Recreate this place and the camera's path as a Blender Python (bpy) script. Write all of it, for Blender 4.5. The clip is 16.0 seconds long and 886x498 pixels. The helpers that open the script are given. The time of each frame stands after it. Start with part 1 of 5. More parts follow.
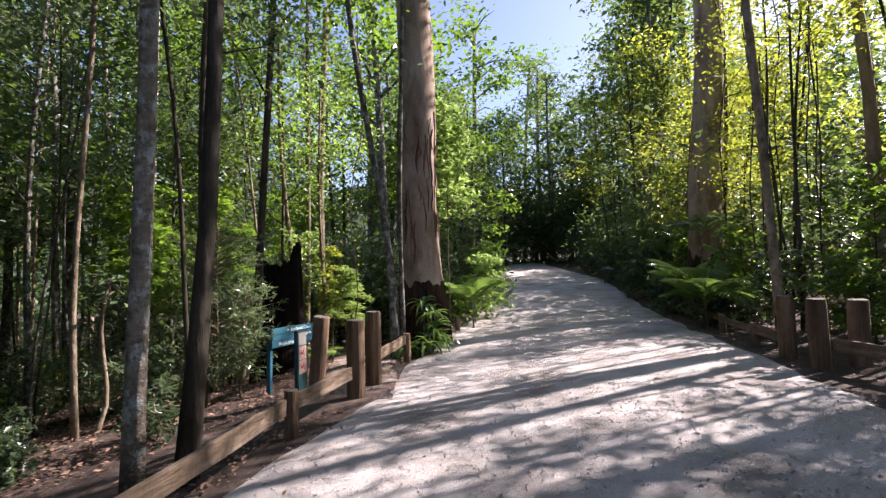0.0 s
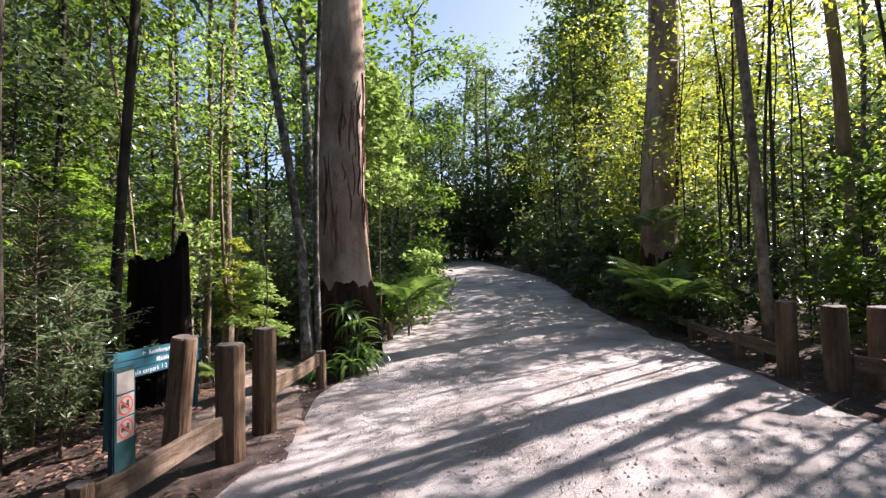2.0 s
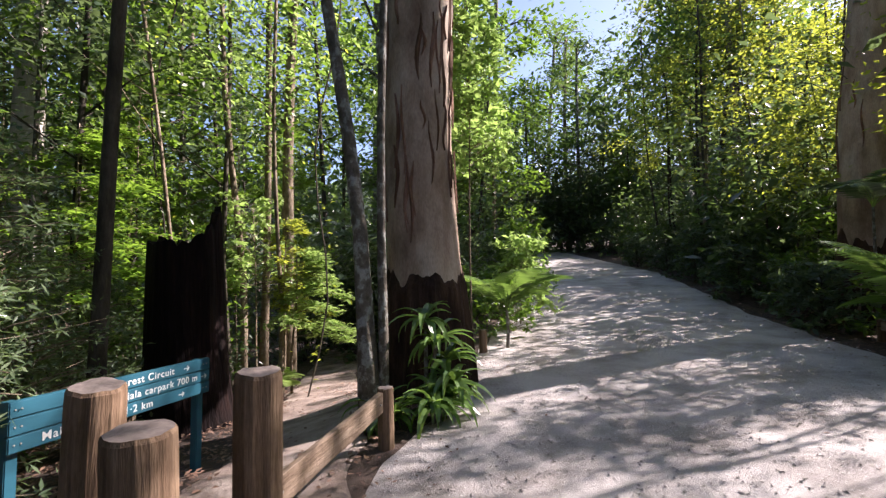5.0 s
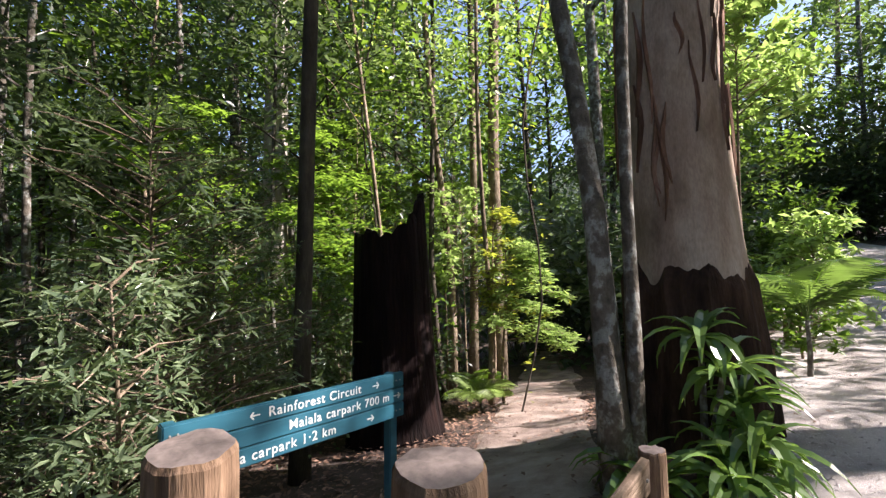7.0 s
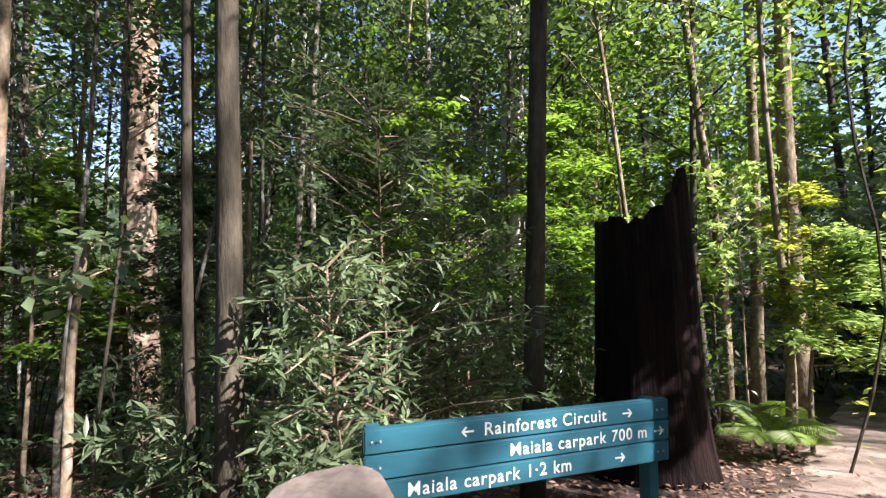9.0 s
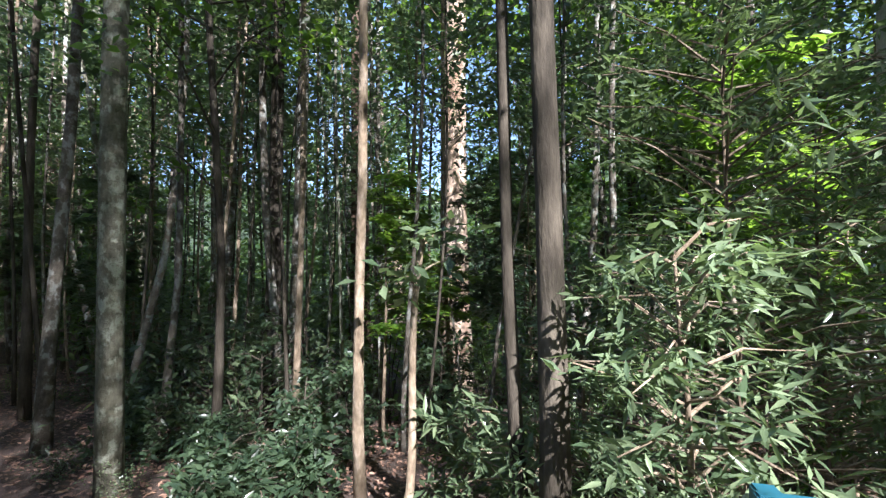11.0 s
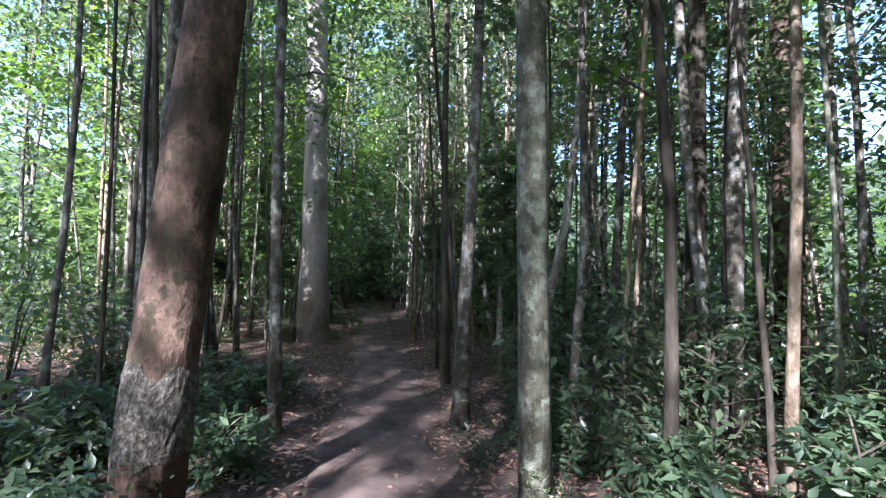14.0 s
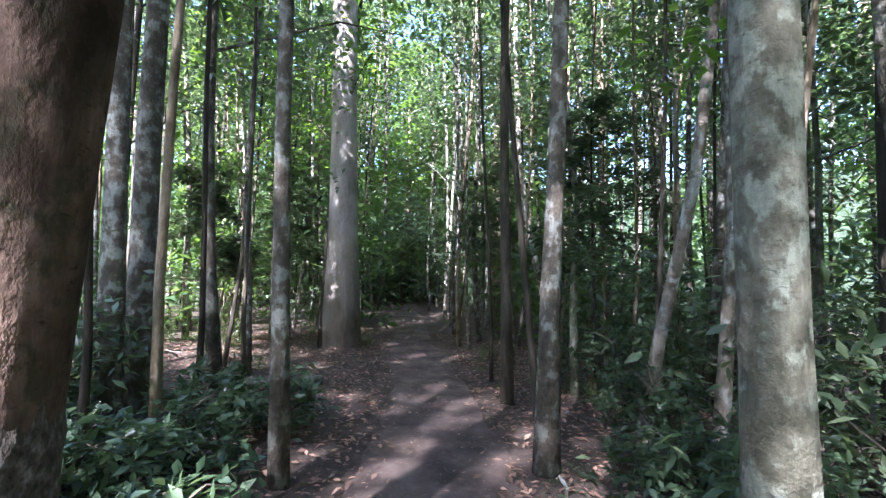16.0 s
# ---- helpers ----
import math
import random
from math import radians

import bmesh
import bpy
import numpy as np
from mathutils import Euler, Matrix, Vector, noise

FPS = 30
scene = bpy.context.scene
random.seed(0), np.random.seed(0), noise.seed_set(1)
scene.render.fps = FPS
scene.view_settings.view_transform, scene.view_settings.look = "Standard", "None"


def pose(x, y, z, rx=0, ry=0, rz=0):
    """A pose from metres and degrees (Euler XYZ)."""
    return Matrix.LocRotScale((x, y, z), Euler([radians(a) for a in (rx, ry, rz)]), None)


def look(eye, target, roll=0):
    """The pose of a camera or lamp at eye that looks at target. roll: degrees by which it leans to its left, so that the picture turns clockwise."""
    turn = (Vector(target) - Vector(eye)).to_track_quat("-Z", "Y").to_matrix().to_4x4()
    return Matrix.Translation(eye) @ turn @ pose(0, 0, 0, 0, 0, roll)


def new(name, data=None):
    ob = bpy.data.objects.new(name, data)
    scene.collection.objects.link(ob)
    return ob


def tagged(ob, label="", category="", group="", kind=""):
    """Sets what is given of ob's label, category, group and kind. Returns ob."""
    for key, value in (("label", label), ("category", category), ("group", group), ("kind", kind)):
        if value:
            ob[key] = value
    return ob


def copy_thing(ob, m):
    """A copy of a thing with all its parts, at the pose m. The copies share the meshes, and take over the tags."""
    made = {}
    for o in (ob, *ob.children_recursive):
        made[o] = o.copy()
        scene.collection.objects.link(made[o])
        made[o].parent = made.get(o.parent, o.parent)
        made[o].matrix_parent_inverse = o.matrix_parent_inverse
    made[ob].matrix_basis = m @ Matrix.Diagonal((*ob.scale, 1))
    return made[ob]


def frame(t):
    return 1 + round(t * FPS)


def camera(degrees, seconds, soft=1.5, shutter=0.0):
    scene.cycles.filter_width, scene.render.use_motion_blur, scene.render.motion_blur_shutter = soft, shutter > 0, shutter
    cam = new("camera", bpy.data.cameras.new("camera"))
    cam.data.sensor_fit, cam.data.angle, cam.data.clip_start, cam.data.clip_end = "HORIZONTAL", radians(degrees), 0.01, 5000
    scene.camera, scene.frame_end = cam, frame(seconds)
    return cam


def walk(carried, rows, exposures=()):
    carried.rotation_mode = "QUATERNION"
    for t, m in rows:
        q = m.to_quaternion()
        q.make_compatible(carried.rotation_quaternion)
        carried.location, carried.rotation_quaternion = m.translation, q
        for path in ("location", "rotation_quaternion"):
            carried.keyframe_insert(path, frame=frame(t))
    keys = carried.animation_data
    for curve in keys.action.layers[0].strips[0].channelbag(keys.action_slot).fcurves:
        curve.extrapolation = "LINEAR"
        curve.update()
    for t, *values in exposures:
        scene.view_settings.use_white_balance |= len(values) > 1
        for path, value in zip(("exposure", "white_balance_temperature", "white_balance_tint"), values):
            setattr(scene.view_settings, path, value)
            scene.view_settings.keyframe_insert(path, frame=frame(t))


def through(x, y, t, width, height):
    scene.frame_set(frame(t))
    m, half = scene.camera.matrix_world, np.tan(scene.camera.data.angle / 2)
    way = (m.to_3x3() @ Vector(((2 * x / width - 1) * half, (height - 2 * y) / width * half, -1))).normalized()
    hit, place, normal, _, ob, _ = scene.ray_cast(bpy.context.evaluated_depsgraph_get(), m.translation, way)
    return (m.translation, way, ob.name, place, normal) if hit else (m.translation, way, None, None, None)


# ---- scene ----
cam = camera(87.8, 16.0, soft=1.35)
EXPOSURES = [(0, 1.75, 6150, 29), (4, 1.7, 6100, 29), (8, 2.05, 6150, 24), (10.5, 2.3, 5650, 19), (12.5, 2.75, 5350, 24), (14, 3.15, 5250, 24), (16, 3.8, 5250, 26)]
PATH = [
    (0, (0.149, -0.052, 1.456), (0.117, 1.945, 1.554), -1.8),
    (0.5, (0.189, 0.439, 1.477), (0.281, 2.435, 1.564), -1.9),
    (1, (0.236, 0.883, 1.49), (0.372, 2.877, 1.573), -1.8),
    (1.5, (0.233, 1.377, 1.488), (0.415, 3.367, 1.568), -1.7),
    (2, (0.243, 1.843, 1.479), (0.487, 3.827, 1.556), -1.6),
    (2.5, (0.205, 2.316, 1.451), (0.393, 4.305, 1.532), -1.3),
    (3, (0.209, 2.77, 1.45), (0.355, 4.763, 1.537), -1.3),
    (3.5, (0.184, 3.221, 1.422), (0.191, 5.218, 1.516), -1.1),
    (3.7, (0.158, 3.406, 1.418), (0.147, 5.404, 1.509), -1.0),
    (5.8, (-0.203, 5.275, 1.415), (-0.521, 7.249, 1.452), -1.7),
    (6, (-0.27, 5.403, 1.396), (-0.685, 7.359, 1.437), -1.7),
    (6.5, (-0.403, 5.719, 1.378), (-0.972, 7.636, 1.424), -1.8),
    (7, (-0.522, 5.968, 1.354), (-1.456, 7.736, 1.414), -1.8),
    (7.5, (-0.64, 6.14, 1.335), (-1.736, 7.812, 1.4), -1.8),
    (8, (-0.721, 6.307, 1.297), (-2.015, 7.83, 1.373), -1.8),
    (8.2, (-0.755, 6.357, 1.284), (-2.164, 7.774, 1.364), -1.7),
    (9.2, (-1.02, 6.54, 1.245), (-2.73, 7.56, 1.35), -1.2),
    (10.3, (-1.246, 6.447, 1.205), (-3.169, 6.982, 1.325), -0.7),
    (10.5, (-1.293, 6.437, 1.197), (-3.256, 6.8, 1.317), -0.7),
    (11, (-1.411, 6.457, 1.235), (-3.407, 6.397, 1.345), -0.6),
    (11.5, (-1.516, 6.368, 1.205), (-3.491, 6.081, 1.323), 0.0),
    (12, (-1.654, 6.158, 1.179), (-3.529, 5.469, 1.277), 0.2),
    (12.5, (-1.942, 5.966, 1.105), (-3.616, 4.876, 1.191), 0.2),
    (13, (-2.239, 5.667, 1.041), (-3.792, 4.411, 1.127), 0.8),
    (13.5, (-2.563, 5.345, 0.975), (-4.127, 4.101, 1.063), 0.7),
    (14, (-2.827, 5.0, 0.926), (-4.277, 3.626, 1.015), 0.7),
    (14.5, (-3.068, 4.634, 0.901), (-4.5, 3.24, 0.993), 0.8),
    (15, (-3.296, 4.315, 0.859), (-4.679, 2.874, 0.957), 0.7),
    (15.5, (-3.492, 3.944, 0.797), (-4.848, 2.476, 0.894), 0.8),
    (16, (-3.756, 3.599, 0.718), (-5.113, 2.133, 0.822), 0.7),
]
walk(cam, [(t, look(eye, target, roll)) for t, eye, target, roll in PATH], EXPOSURES)

# ---- world, sun, exposure ----
SUN = Vector((0.70, 0.322, 0.63)).normalized()
world = bpy.data.worlds.new("sky")
scene.world = world
world.use_nodes = True
wn = world.node_tree.nodes
sky = wn.new("ShaderNodeTexSky")
sky.sky_type, sky.sun_disc = "NISHITA", False
sky.sun_elevation = math.asin(SUN.z)
sky.sun_rotation = math.atan2(SUN.x, SUN.y)
sky.dust_density = 1.3
wn["Background"].inputs["Strength"].default_value = 0.075
world.node_tree.links.new(sky.outputs[0], wn["Background"].inputs["Color"])
lamp = bpy.data.lights.new("sun", "SUN")
lamp.energy, lamp.angle, lamp.color = 5.0, radians(0.6), (1.0, 0.92, 0.79)
sun = new("sun", lamp)
sun.matrix_world = look((30, 15, 30), Vector((30, 15, 30)) - SUN)


# ---- materials ----
def material(name):
    m = bpy.data.materials.new(name)
    m.use_nodes = True
    return m, m.node_tree.nodes, m.node_tree.links, m.node_tree.nodes["Principled BSDF"]


def ramp(nodes, links, source, stops):
    r = nodes.new("ShaderNodeValToRGB")
    e = r.color_ramp.elements
    while len(e) < len(stops):
        e.new(0.5)
    for el, (p, c) in zip(e, stops):
        el.position, el.color = p, (*c, 1)
    links.new(source, r.inputs[0])
    return r.outputs[0]


def tex(nodes, links, scale, stretch=(1, 1, 1), detail=6, rough=0.6, coord="Object", kind="ShaderNodeTexNoise"):
    c = nodes.new("ShaderNodeTexCoord")
    mp = nodes.new("ShaderNodeMapping")
    mp.inputs["Scale"].default_value = stretch
    links.new(c.outputs[coord], mp.inputs[0])
    n = nodes.new(kind)
    n.inputs["Scale"].default_value = scale
    if kind == "ShaderNodeTexNoise":
        n.inputs["Detail"].default_value, n.inputs["Roughness"].default_value = detail, rough
    links.new(mp.outputs[0], n.inputs["Vector"])
    return n.outputs[0]


def mix(nodes, links, fac, a, b, blend="MIX"):
    n = nodes.new("ShaderNodeMix")
    n.data_type, n.blend_type = "RGBA", blend
    for sock, v in ((n.inputs[0], fac), (n.inputs[6], a), (n.inputs[7], b)):
        if isinstance(v, (int, float)):
            sock.default_value = v
        elif isinstance(v, tuple):
            sock.default_value = (*v, 1)
        else:
            links.new(v, sock)
    return n.outputs[2]


def bump(nodes, links, height, bsdf, strength, distance=0.02):
    b = nodes.new("ShaderNodeBump")
    b.inputs["Strength"].default_value, b.inputs["Distance"].default_value = strength, distance
    links.new(height, b.inputs["Height"])
    links.new(b.outputs[0], bsdf.inputs["Normal"])


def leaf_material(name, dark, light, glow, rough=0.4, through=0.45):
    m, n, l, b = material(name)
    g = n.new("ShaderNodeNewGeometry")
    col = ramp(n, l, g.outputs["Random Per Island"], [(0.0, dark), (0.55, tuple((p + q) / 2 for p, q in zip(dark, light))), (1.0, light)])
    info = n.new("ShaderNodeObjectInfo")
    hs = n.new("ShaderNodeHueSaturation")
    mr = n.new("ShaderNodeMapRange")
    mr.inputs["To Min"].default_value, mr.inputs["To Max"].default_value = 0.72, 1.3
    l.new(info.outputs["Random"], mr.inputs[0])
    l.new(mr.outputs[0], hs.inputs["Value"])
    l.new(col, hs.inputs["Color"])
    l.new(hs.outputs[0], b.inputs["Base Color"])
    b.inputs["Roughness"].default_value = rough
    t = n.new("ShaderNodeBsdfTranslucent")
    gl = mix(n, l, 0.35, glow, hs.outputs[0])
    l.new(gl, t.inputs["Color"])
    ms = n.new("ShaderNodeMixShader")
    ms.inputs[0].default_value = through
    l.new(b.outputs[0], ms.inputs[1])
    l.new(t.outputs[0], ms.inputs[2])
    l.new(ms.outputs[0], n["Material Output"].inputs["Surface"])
    return m


def bark_material(name, dark, mid, light, stretch=(1, 1, 0.25), scale=7.0, patch=None, relief=0.5):
    m, n, l, b = material(name)
    t = tex(n, l, scale, stretch)
    col = ramp(n, l, t, [(0.3, dark), (0.5, mid), (0.7, light)])
    if patch:
        p = tex(n, l, 9.0, (1, 1, 0.8), 5, 0.6)
        mask = ramp(n, l, p, [(0.51, (0, 0, 0)), (0.59, (1, 1, 1))])
        col = mix(n, l, mask, col, patch)
        q = tex(n, l, 22.0, (1, 1, 2.2), 6, 0.7)
        dark_spot = ramp(n, l, q, [(0.57, (0, 0, 0)), (0.75, (1, 1, 1))])
        col = mix(n, l, dark_spot, col, tuple(0.6 * c for c in dark))
    stain = tex(n, l, 2.3, (1, 1, 0.45), 7, 0.65)
    damp = ramp(n, l, stain, [(0.46, (0, 0, 0)), (0.7, (0.75, 0.75, 0.75))])
    col = mix(n, l, damp, col, (0.5 * dark[0], 0.52 * dark[1], 0.42 * dark[2]))
    fine = tex(n, l, 60.0, (1, 1, 0.3), 3)
    col = mix(n, l, 0.5, col, ramp(n, l, fine, [(0.3, (0.45, 0.45, 0.45)), (0.7, (1, 1, 1))]), "MULTIPLY")
    info = n.new("ShaderNodeObjectInfo")
    mr = n.new("ShaderNodeMapRange")
    mr.inputs["To Min"].default_value, mr.inputs["To Max"].default_value = 0.7, 1.25
    hs = n.new("ShaderNodeHueSaturation")
    l.new(info.outputs["Random"], mr.inputs[0])
    l.new(mr.outputs[0], hs.inputs["Value"])
    l.new(col, hs.inputs["Color"])
    l.new(hs.outputs[0], b.inputs["Base Color"])
    b.inputs["Roughness"].default_value, b.inputs["Specular IOR Level"].default_value = 0.88, 0.15
    bump(n, l, t, b, min(1.0, relief * 1.6), 0.05)
    return m


def ground_material(name, stops, scale, fleck, fleck_scale, relief=0.5, speck=0.6):
    m, n, l, b = material(name)
    big = tex(n, l, scale, detail=8)
    col = ramp(n, l, big, stops)
    small = tex(n, l, fleck_scale, detail=4, rough=0.7)
    mask = ramp(n, l, small, [(speck, (0, 0, 0)), (speck + 0.06, (1, 1, 1))])
    col = mix(n, l, mask, col, fleck)
    grit = tex(n, l, 90.0, detail=5, rough=0.75)
    col = mix(n, l, 0.6, col, ramp(n, l, grit, [(0.3, (0.5, 0.5, 0.5)), (0.65, (1, 1, 1))]), "MULTIPLY")
    l.new(col, b.inputs["Base Color"])
    b.inputs["Roughness"].default_value = 0.95
    bump(n, l, grit, b, relief, 0.02)
    return m


def plain(name, color, rough=0.6, vary=0.25, scale=14.0, stretch=(1, 1, 1), metal=0.0, relief=0.15):
    m, n, l, b = material(name)
    t = tex(n, l, scale, stretch)
    lo = tuple(c * (1 - vary) for c in color)
    hi = tuple(min(1, c * (1 + vary)) for c in color)
    l.new(ramp(n, l, t, [(0.3, lo), (0.7, hi)]), b.inputs["Base Color"])
    b.inputs["Roughness"].default_value, b.inputs["Metallic"].default_value = rough, metal
    bump(n, l, t, b, relief, 0.01)
    return m


LEAF_MID = leaf_material("leaf_mid", (0.022, 0.05, 0.012), (0.065, 0.13, 0.028), (0.27, 0.46, 0.035), 0.36, 0.48)
# backlit look put into the colour: brighter, yellower base and stronger glow
LEAF_SUN_TINT = leaf_material("leaf_sun_tint", (0.05, 0.09, 0.018), (0.14, 0.19, 0.04), (0.6, 0.66, 0.06), 0.4, 0.6)
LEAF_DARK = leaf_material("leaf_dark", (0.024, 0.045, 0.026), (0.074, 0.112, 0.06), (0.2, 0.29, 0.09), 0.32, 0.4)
LEAF_GLOSS = leaf_material("leaf_gloss", (0.05, 0.08, 0.042), (0.17, 0.22, 0.12), (0.24, 0.36, 0.1), 0.2, 0.35)
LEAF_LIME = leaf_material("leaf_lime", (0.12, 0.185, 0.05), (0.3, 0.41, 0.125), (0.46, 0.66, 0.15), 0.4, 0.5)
LEAF_FRESH = leaf_material("leaf_fresh", (0.035, 0.075, 0.014), (0.1, 0.19, 0.035), (0.36, 0.58, 0.05), 0.34, 0.55)
LEAF_STRAP = leaf_material("leaf_strap", (0.05, 0.1, 0.025), (0.13, 0.22, 0.06), (0.3, 0.5, 0.07), 0.22, 0.35)
LEAF_FAR = leaf_material("leaf_far", (0.022, 0.046, 0.02), (0.075, 0.12, 0.045), (0.24, 0.38, 0.07), 0.4, 0.42)
BARK_DARK = bark_material("bark_dark", (0.03, 0.026, 0.02), (0.07, 0.06, 0.045), (0.12, 0.105, 0.08))
BARK_GREY = bark_material("bark_grey", (0.06, 0.052, 0.04), (0.135, 0.12, 0.095), (0.22, 0.2, 0.165), (1, 1, 0.8), 9, (0.28, 0.29, 0.26))
BARK_PALE = bark_material("bark_pale", (0.10, 0.075, 0.05), (0.24, 0.19, 0.13), (0.38, 0.32, 0.25), (1, 1, 0.6), 9)
BARK_MOSSY = bark_material("bark_mossy", (0.06, 0.06, 0.04), (0.14, 0.137, 0.1), (0.22, 0.215, 0.165), (1, 1, 0.9), 9, (0.27, 0.29, 0.23))
BARK_LICHEN = bark_material("bark_lichen", (0.16, 0.13, 0.10), (0.30, 0.26, 0.21), (0.42, 0.37, 0.31), (1, 1, 1.4), 8, (0.5, 0.54, 0.5))
BARK_RED = bark_material("bark_red", (0.035, 0.024, 0.016), (0.115, 0.076, 0.057), (0.25, 0.172, 0.132), (1, 1, 0.6), 6, (0.075, 0.062, 0.04), 0.8)
BARK_GUM = bark_material("bark_gum", (0.24, 0.15, 0.10), (0.45, 0.345, 0.26), (0.62, 0.54, 0.44), (1, 1, 0.22), 2.4, None, 0.25)
BARK_FLAKE = bark_material("bark_flake", (0.10, 0.05, 0.03), (0.2, 0.11, 0.07), (0.33, 0.2, 0.14), (1, 1, 0.15), 12)
BARK_WHITE = bark_material("bark_white", (0.32, 0.28, 0.24), (0.5, 0.45, 0.4), (0.62, 0.58, 0.52), (1, 1, 0.3), 3.0)
LICHEN = bark_material("lichen_crust", (0.05, 0.043, 0.033), (0.14, 0.125, 0.102), (0.36, 0.34, 0.3), (1, 1, 0.8), 34, None, 1.0)
# charred wood, its colour lowered further to stand in for the stump's shade
CHAR_SHADED = bark_material("stump_wood_shaded", (0.005, 0.003, 0.003), (0.015, 0.007, 0.006), (0.034, 0.016, 0.012), (1, 1, 0.08), 14, None, 0.9)
STOCKING = bark_material("stocking_bark", (0.025, 0.014, 0.009), (0.06, 0.034, 0.022), (0.11, 0.065, 0.04), (1, 1, 0.2), 9, None, 0.9)
LOG = bark_material("log_wood", (0.085, 0.055, 0.034), (0.19, 0.125, 0.078), (0.3, 0.21, 0.135), (1, 1, 0.07), 12)
LOG_END = plain("log_end", (0.15, 0.122, 0.105), 0.85, 0.35, 30.0)
RAIL = bark_material("rail_wood", (0.12, 0.085, 0.055), (0.23, 0.17, 0.12), (0.33, 0.26, 0.19), (0.12, 1, 1), 12)
ROAD = ground_material("road_gravel", [(0.32, (0.27, 0.238, 0.212)), (0.47, (0.43, 0.395, 0.365)), (0.6, (0.55, 0.515, 0.485))], 1.1, (0.62, 0.59, 0.555), 30.0, 0.9, 0.6)
DIRT = ground_material("path_dirt", [(0.34, (0.05, 0.033, 0.026)), (0.5, (0.105, 0.072, 0.057)), (0.66, (0.18, 0.13, 0.105))], 2.6, (0.24, 0.165, 0.12), 22.0, 1.0, 0.6)
# lighter copy of the path dirt, paled so its sun patch reads near white
DIRT_SUNLIT = ground_material("path_dirt_sunlit", [(0.34, (0.16, 0.115, 0.088)), (0.5, (0.31, 0.24, 0.195)), (0.66, (0.46, 0.385, 0.325))], 2.2, (0.34, 0.24, 0.17), 22.0, 1.0, 0.63)
LITTER = ground_material("litter_soil", [(0.3, (0.03, 0.02, 0.014)), (0.5, (0.065, 0.044, 0.031)), (0.72, (0.12, 0.08, 0.06))], 3.0, (0.3, 0.17, 0.12), 18.0, 0.9, 0.6)
FALLEN = leaf_material("fallen_leaf", (0.06, 0.03, 0.018), (0.36, 0.22, 0.15), (0.2, 0.1, 0.05), 0.7, 0.1)
TEAL = plain("teal_paint", (0.016, 0.092, 0.13), 0.45, 0.22, 9.0, (0.3, 1, 1))
DARK_TEAL = plain("dark_green_paint", (0.012, 0.055, 0.06), 0.5, 0.25, 9.0)
LETTER = plain("letter_white", (0.58, 0.6, 0.58), 0.6, 0.1)
PLATE = plain("plate_cream", (0.27, 0.255, 0.23), 0.5, 0.15, 20)
RED_PRINT = plain("red_print", (0.5, 0.06, 0.04), 0.5, 0.1)
BLACK_PRINT = plain("black_print", (0.05, 0.05, 0.05), 0.6, 0.1)


# ---- the lie of the land ----
def ease(a, b, v):
    k = min(1.0, max(0.0, (v - a) / (b - a)))
    return k * k * (3 - 2 * k)


def road_left(y):
    if y < 7:
        return -1.0 - 0.75 * ease(6.5, 3.5, y) if y < 6.5 else -1.0
    return -1.0 + 0.19 * (y - 7) if y < 26 else 2.61 + 0.1 * (y - 26)


def road_right(y):
    return 5.0 + 0.16 * (y - 7) if y < 7 else (5.0 + 0.2 * (y - 7) if y < 26 else 8.8 + 0.03 * (y - 26))


P0, D0 = (-1.94, 5.97), (-0.66, -0.75)


def ground(x, y):
    u = (x - P0[0]) * D0[0] + (y - P0[1]) * D0[1]
    v = (x - P0[0]) * D0[1] - (y - P0[1]) * D0[0]
    zr = -0.12 + 0.03 * (max(-3, min(7, x)) - 2.5) + 0.058 * max(0.0, y - 14) * ease(12, 20, y)
    u = max(0.0, u)
    zf = -0.38 - (0.08 * u if u < 5 else 0.4 + 0.15 * (1 - math.exp((5 - u) * 0.533))) - 0.17 * max(0.0, min(v, 22) - 1.8) + 0.05 * max(0.0, min(-v, 6))
    zf += 0.05 * max(0, y - 16)
    w = ease(0.0, 2.2, road_left(y) - x)
    z = zr * (1 - w) + zf * w
    z += 0.05 * max(0.0, min(20, x - road_right(y) - 0.5))
    off = ease(0.3, 1.5, road_left(y) - x) + ease(0.3, 1.5, x - road_right(y))
    return z + off * 0.06 * noise.noise((x * 0.8, y * 0.8, 0)) + 0.012 * noise.noise((x * 1.7, y * 1.7, 4))


# ---- mesh helpers ----
def mesh_object(name, verts, faces, mat, parent=None, label="", smooth=False):
    me = bpy.data.meshes.new(name)
    me.from_pydata([tuple(v) for v in verts], [], faces)
    me.materials.append(mat)
    if smooth:
        me.polygons.foreach_set("use_smooth", [True] * len(me.polygons))
    me.update()
    ob = new(name, me)
    if parent:
        ob.parent = parent
    return tagged(ob, label)


def part(name, bm, mat, parent=None, label="", smooth=False):
    me = bpy.data.meshes.new(name)
    bm.to_mesh(me)
    bm.free()
    me.materials.append(mat)
    if smooth:
        me.polygons.foreach_set("use_smooth", [True] * len(me.polygons))
    ob = new(name, me)
    if parent:
        ob.parent = parent
    return tagged(ob, label)


def thing(name, m, label, category, group="", kind=""):
    e = new(name)
    e.empty_display_size = 0.1
    e.matrix_world = m
    return tagged(e, label, category, group, kind)


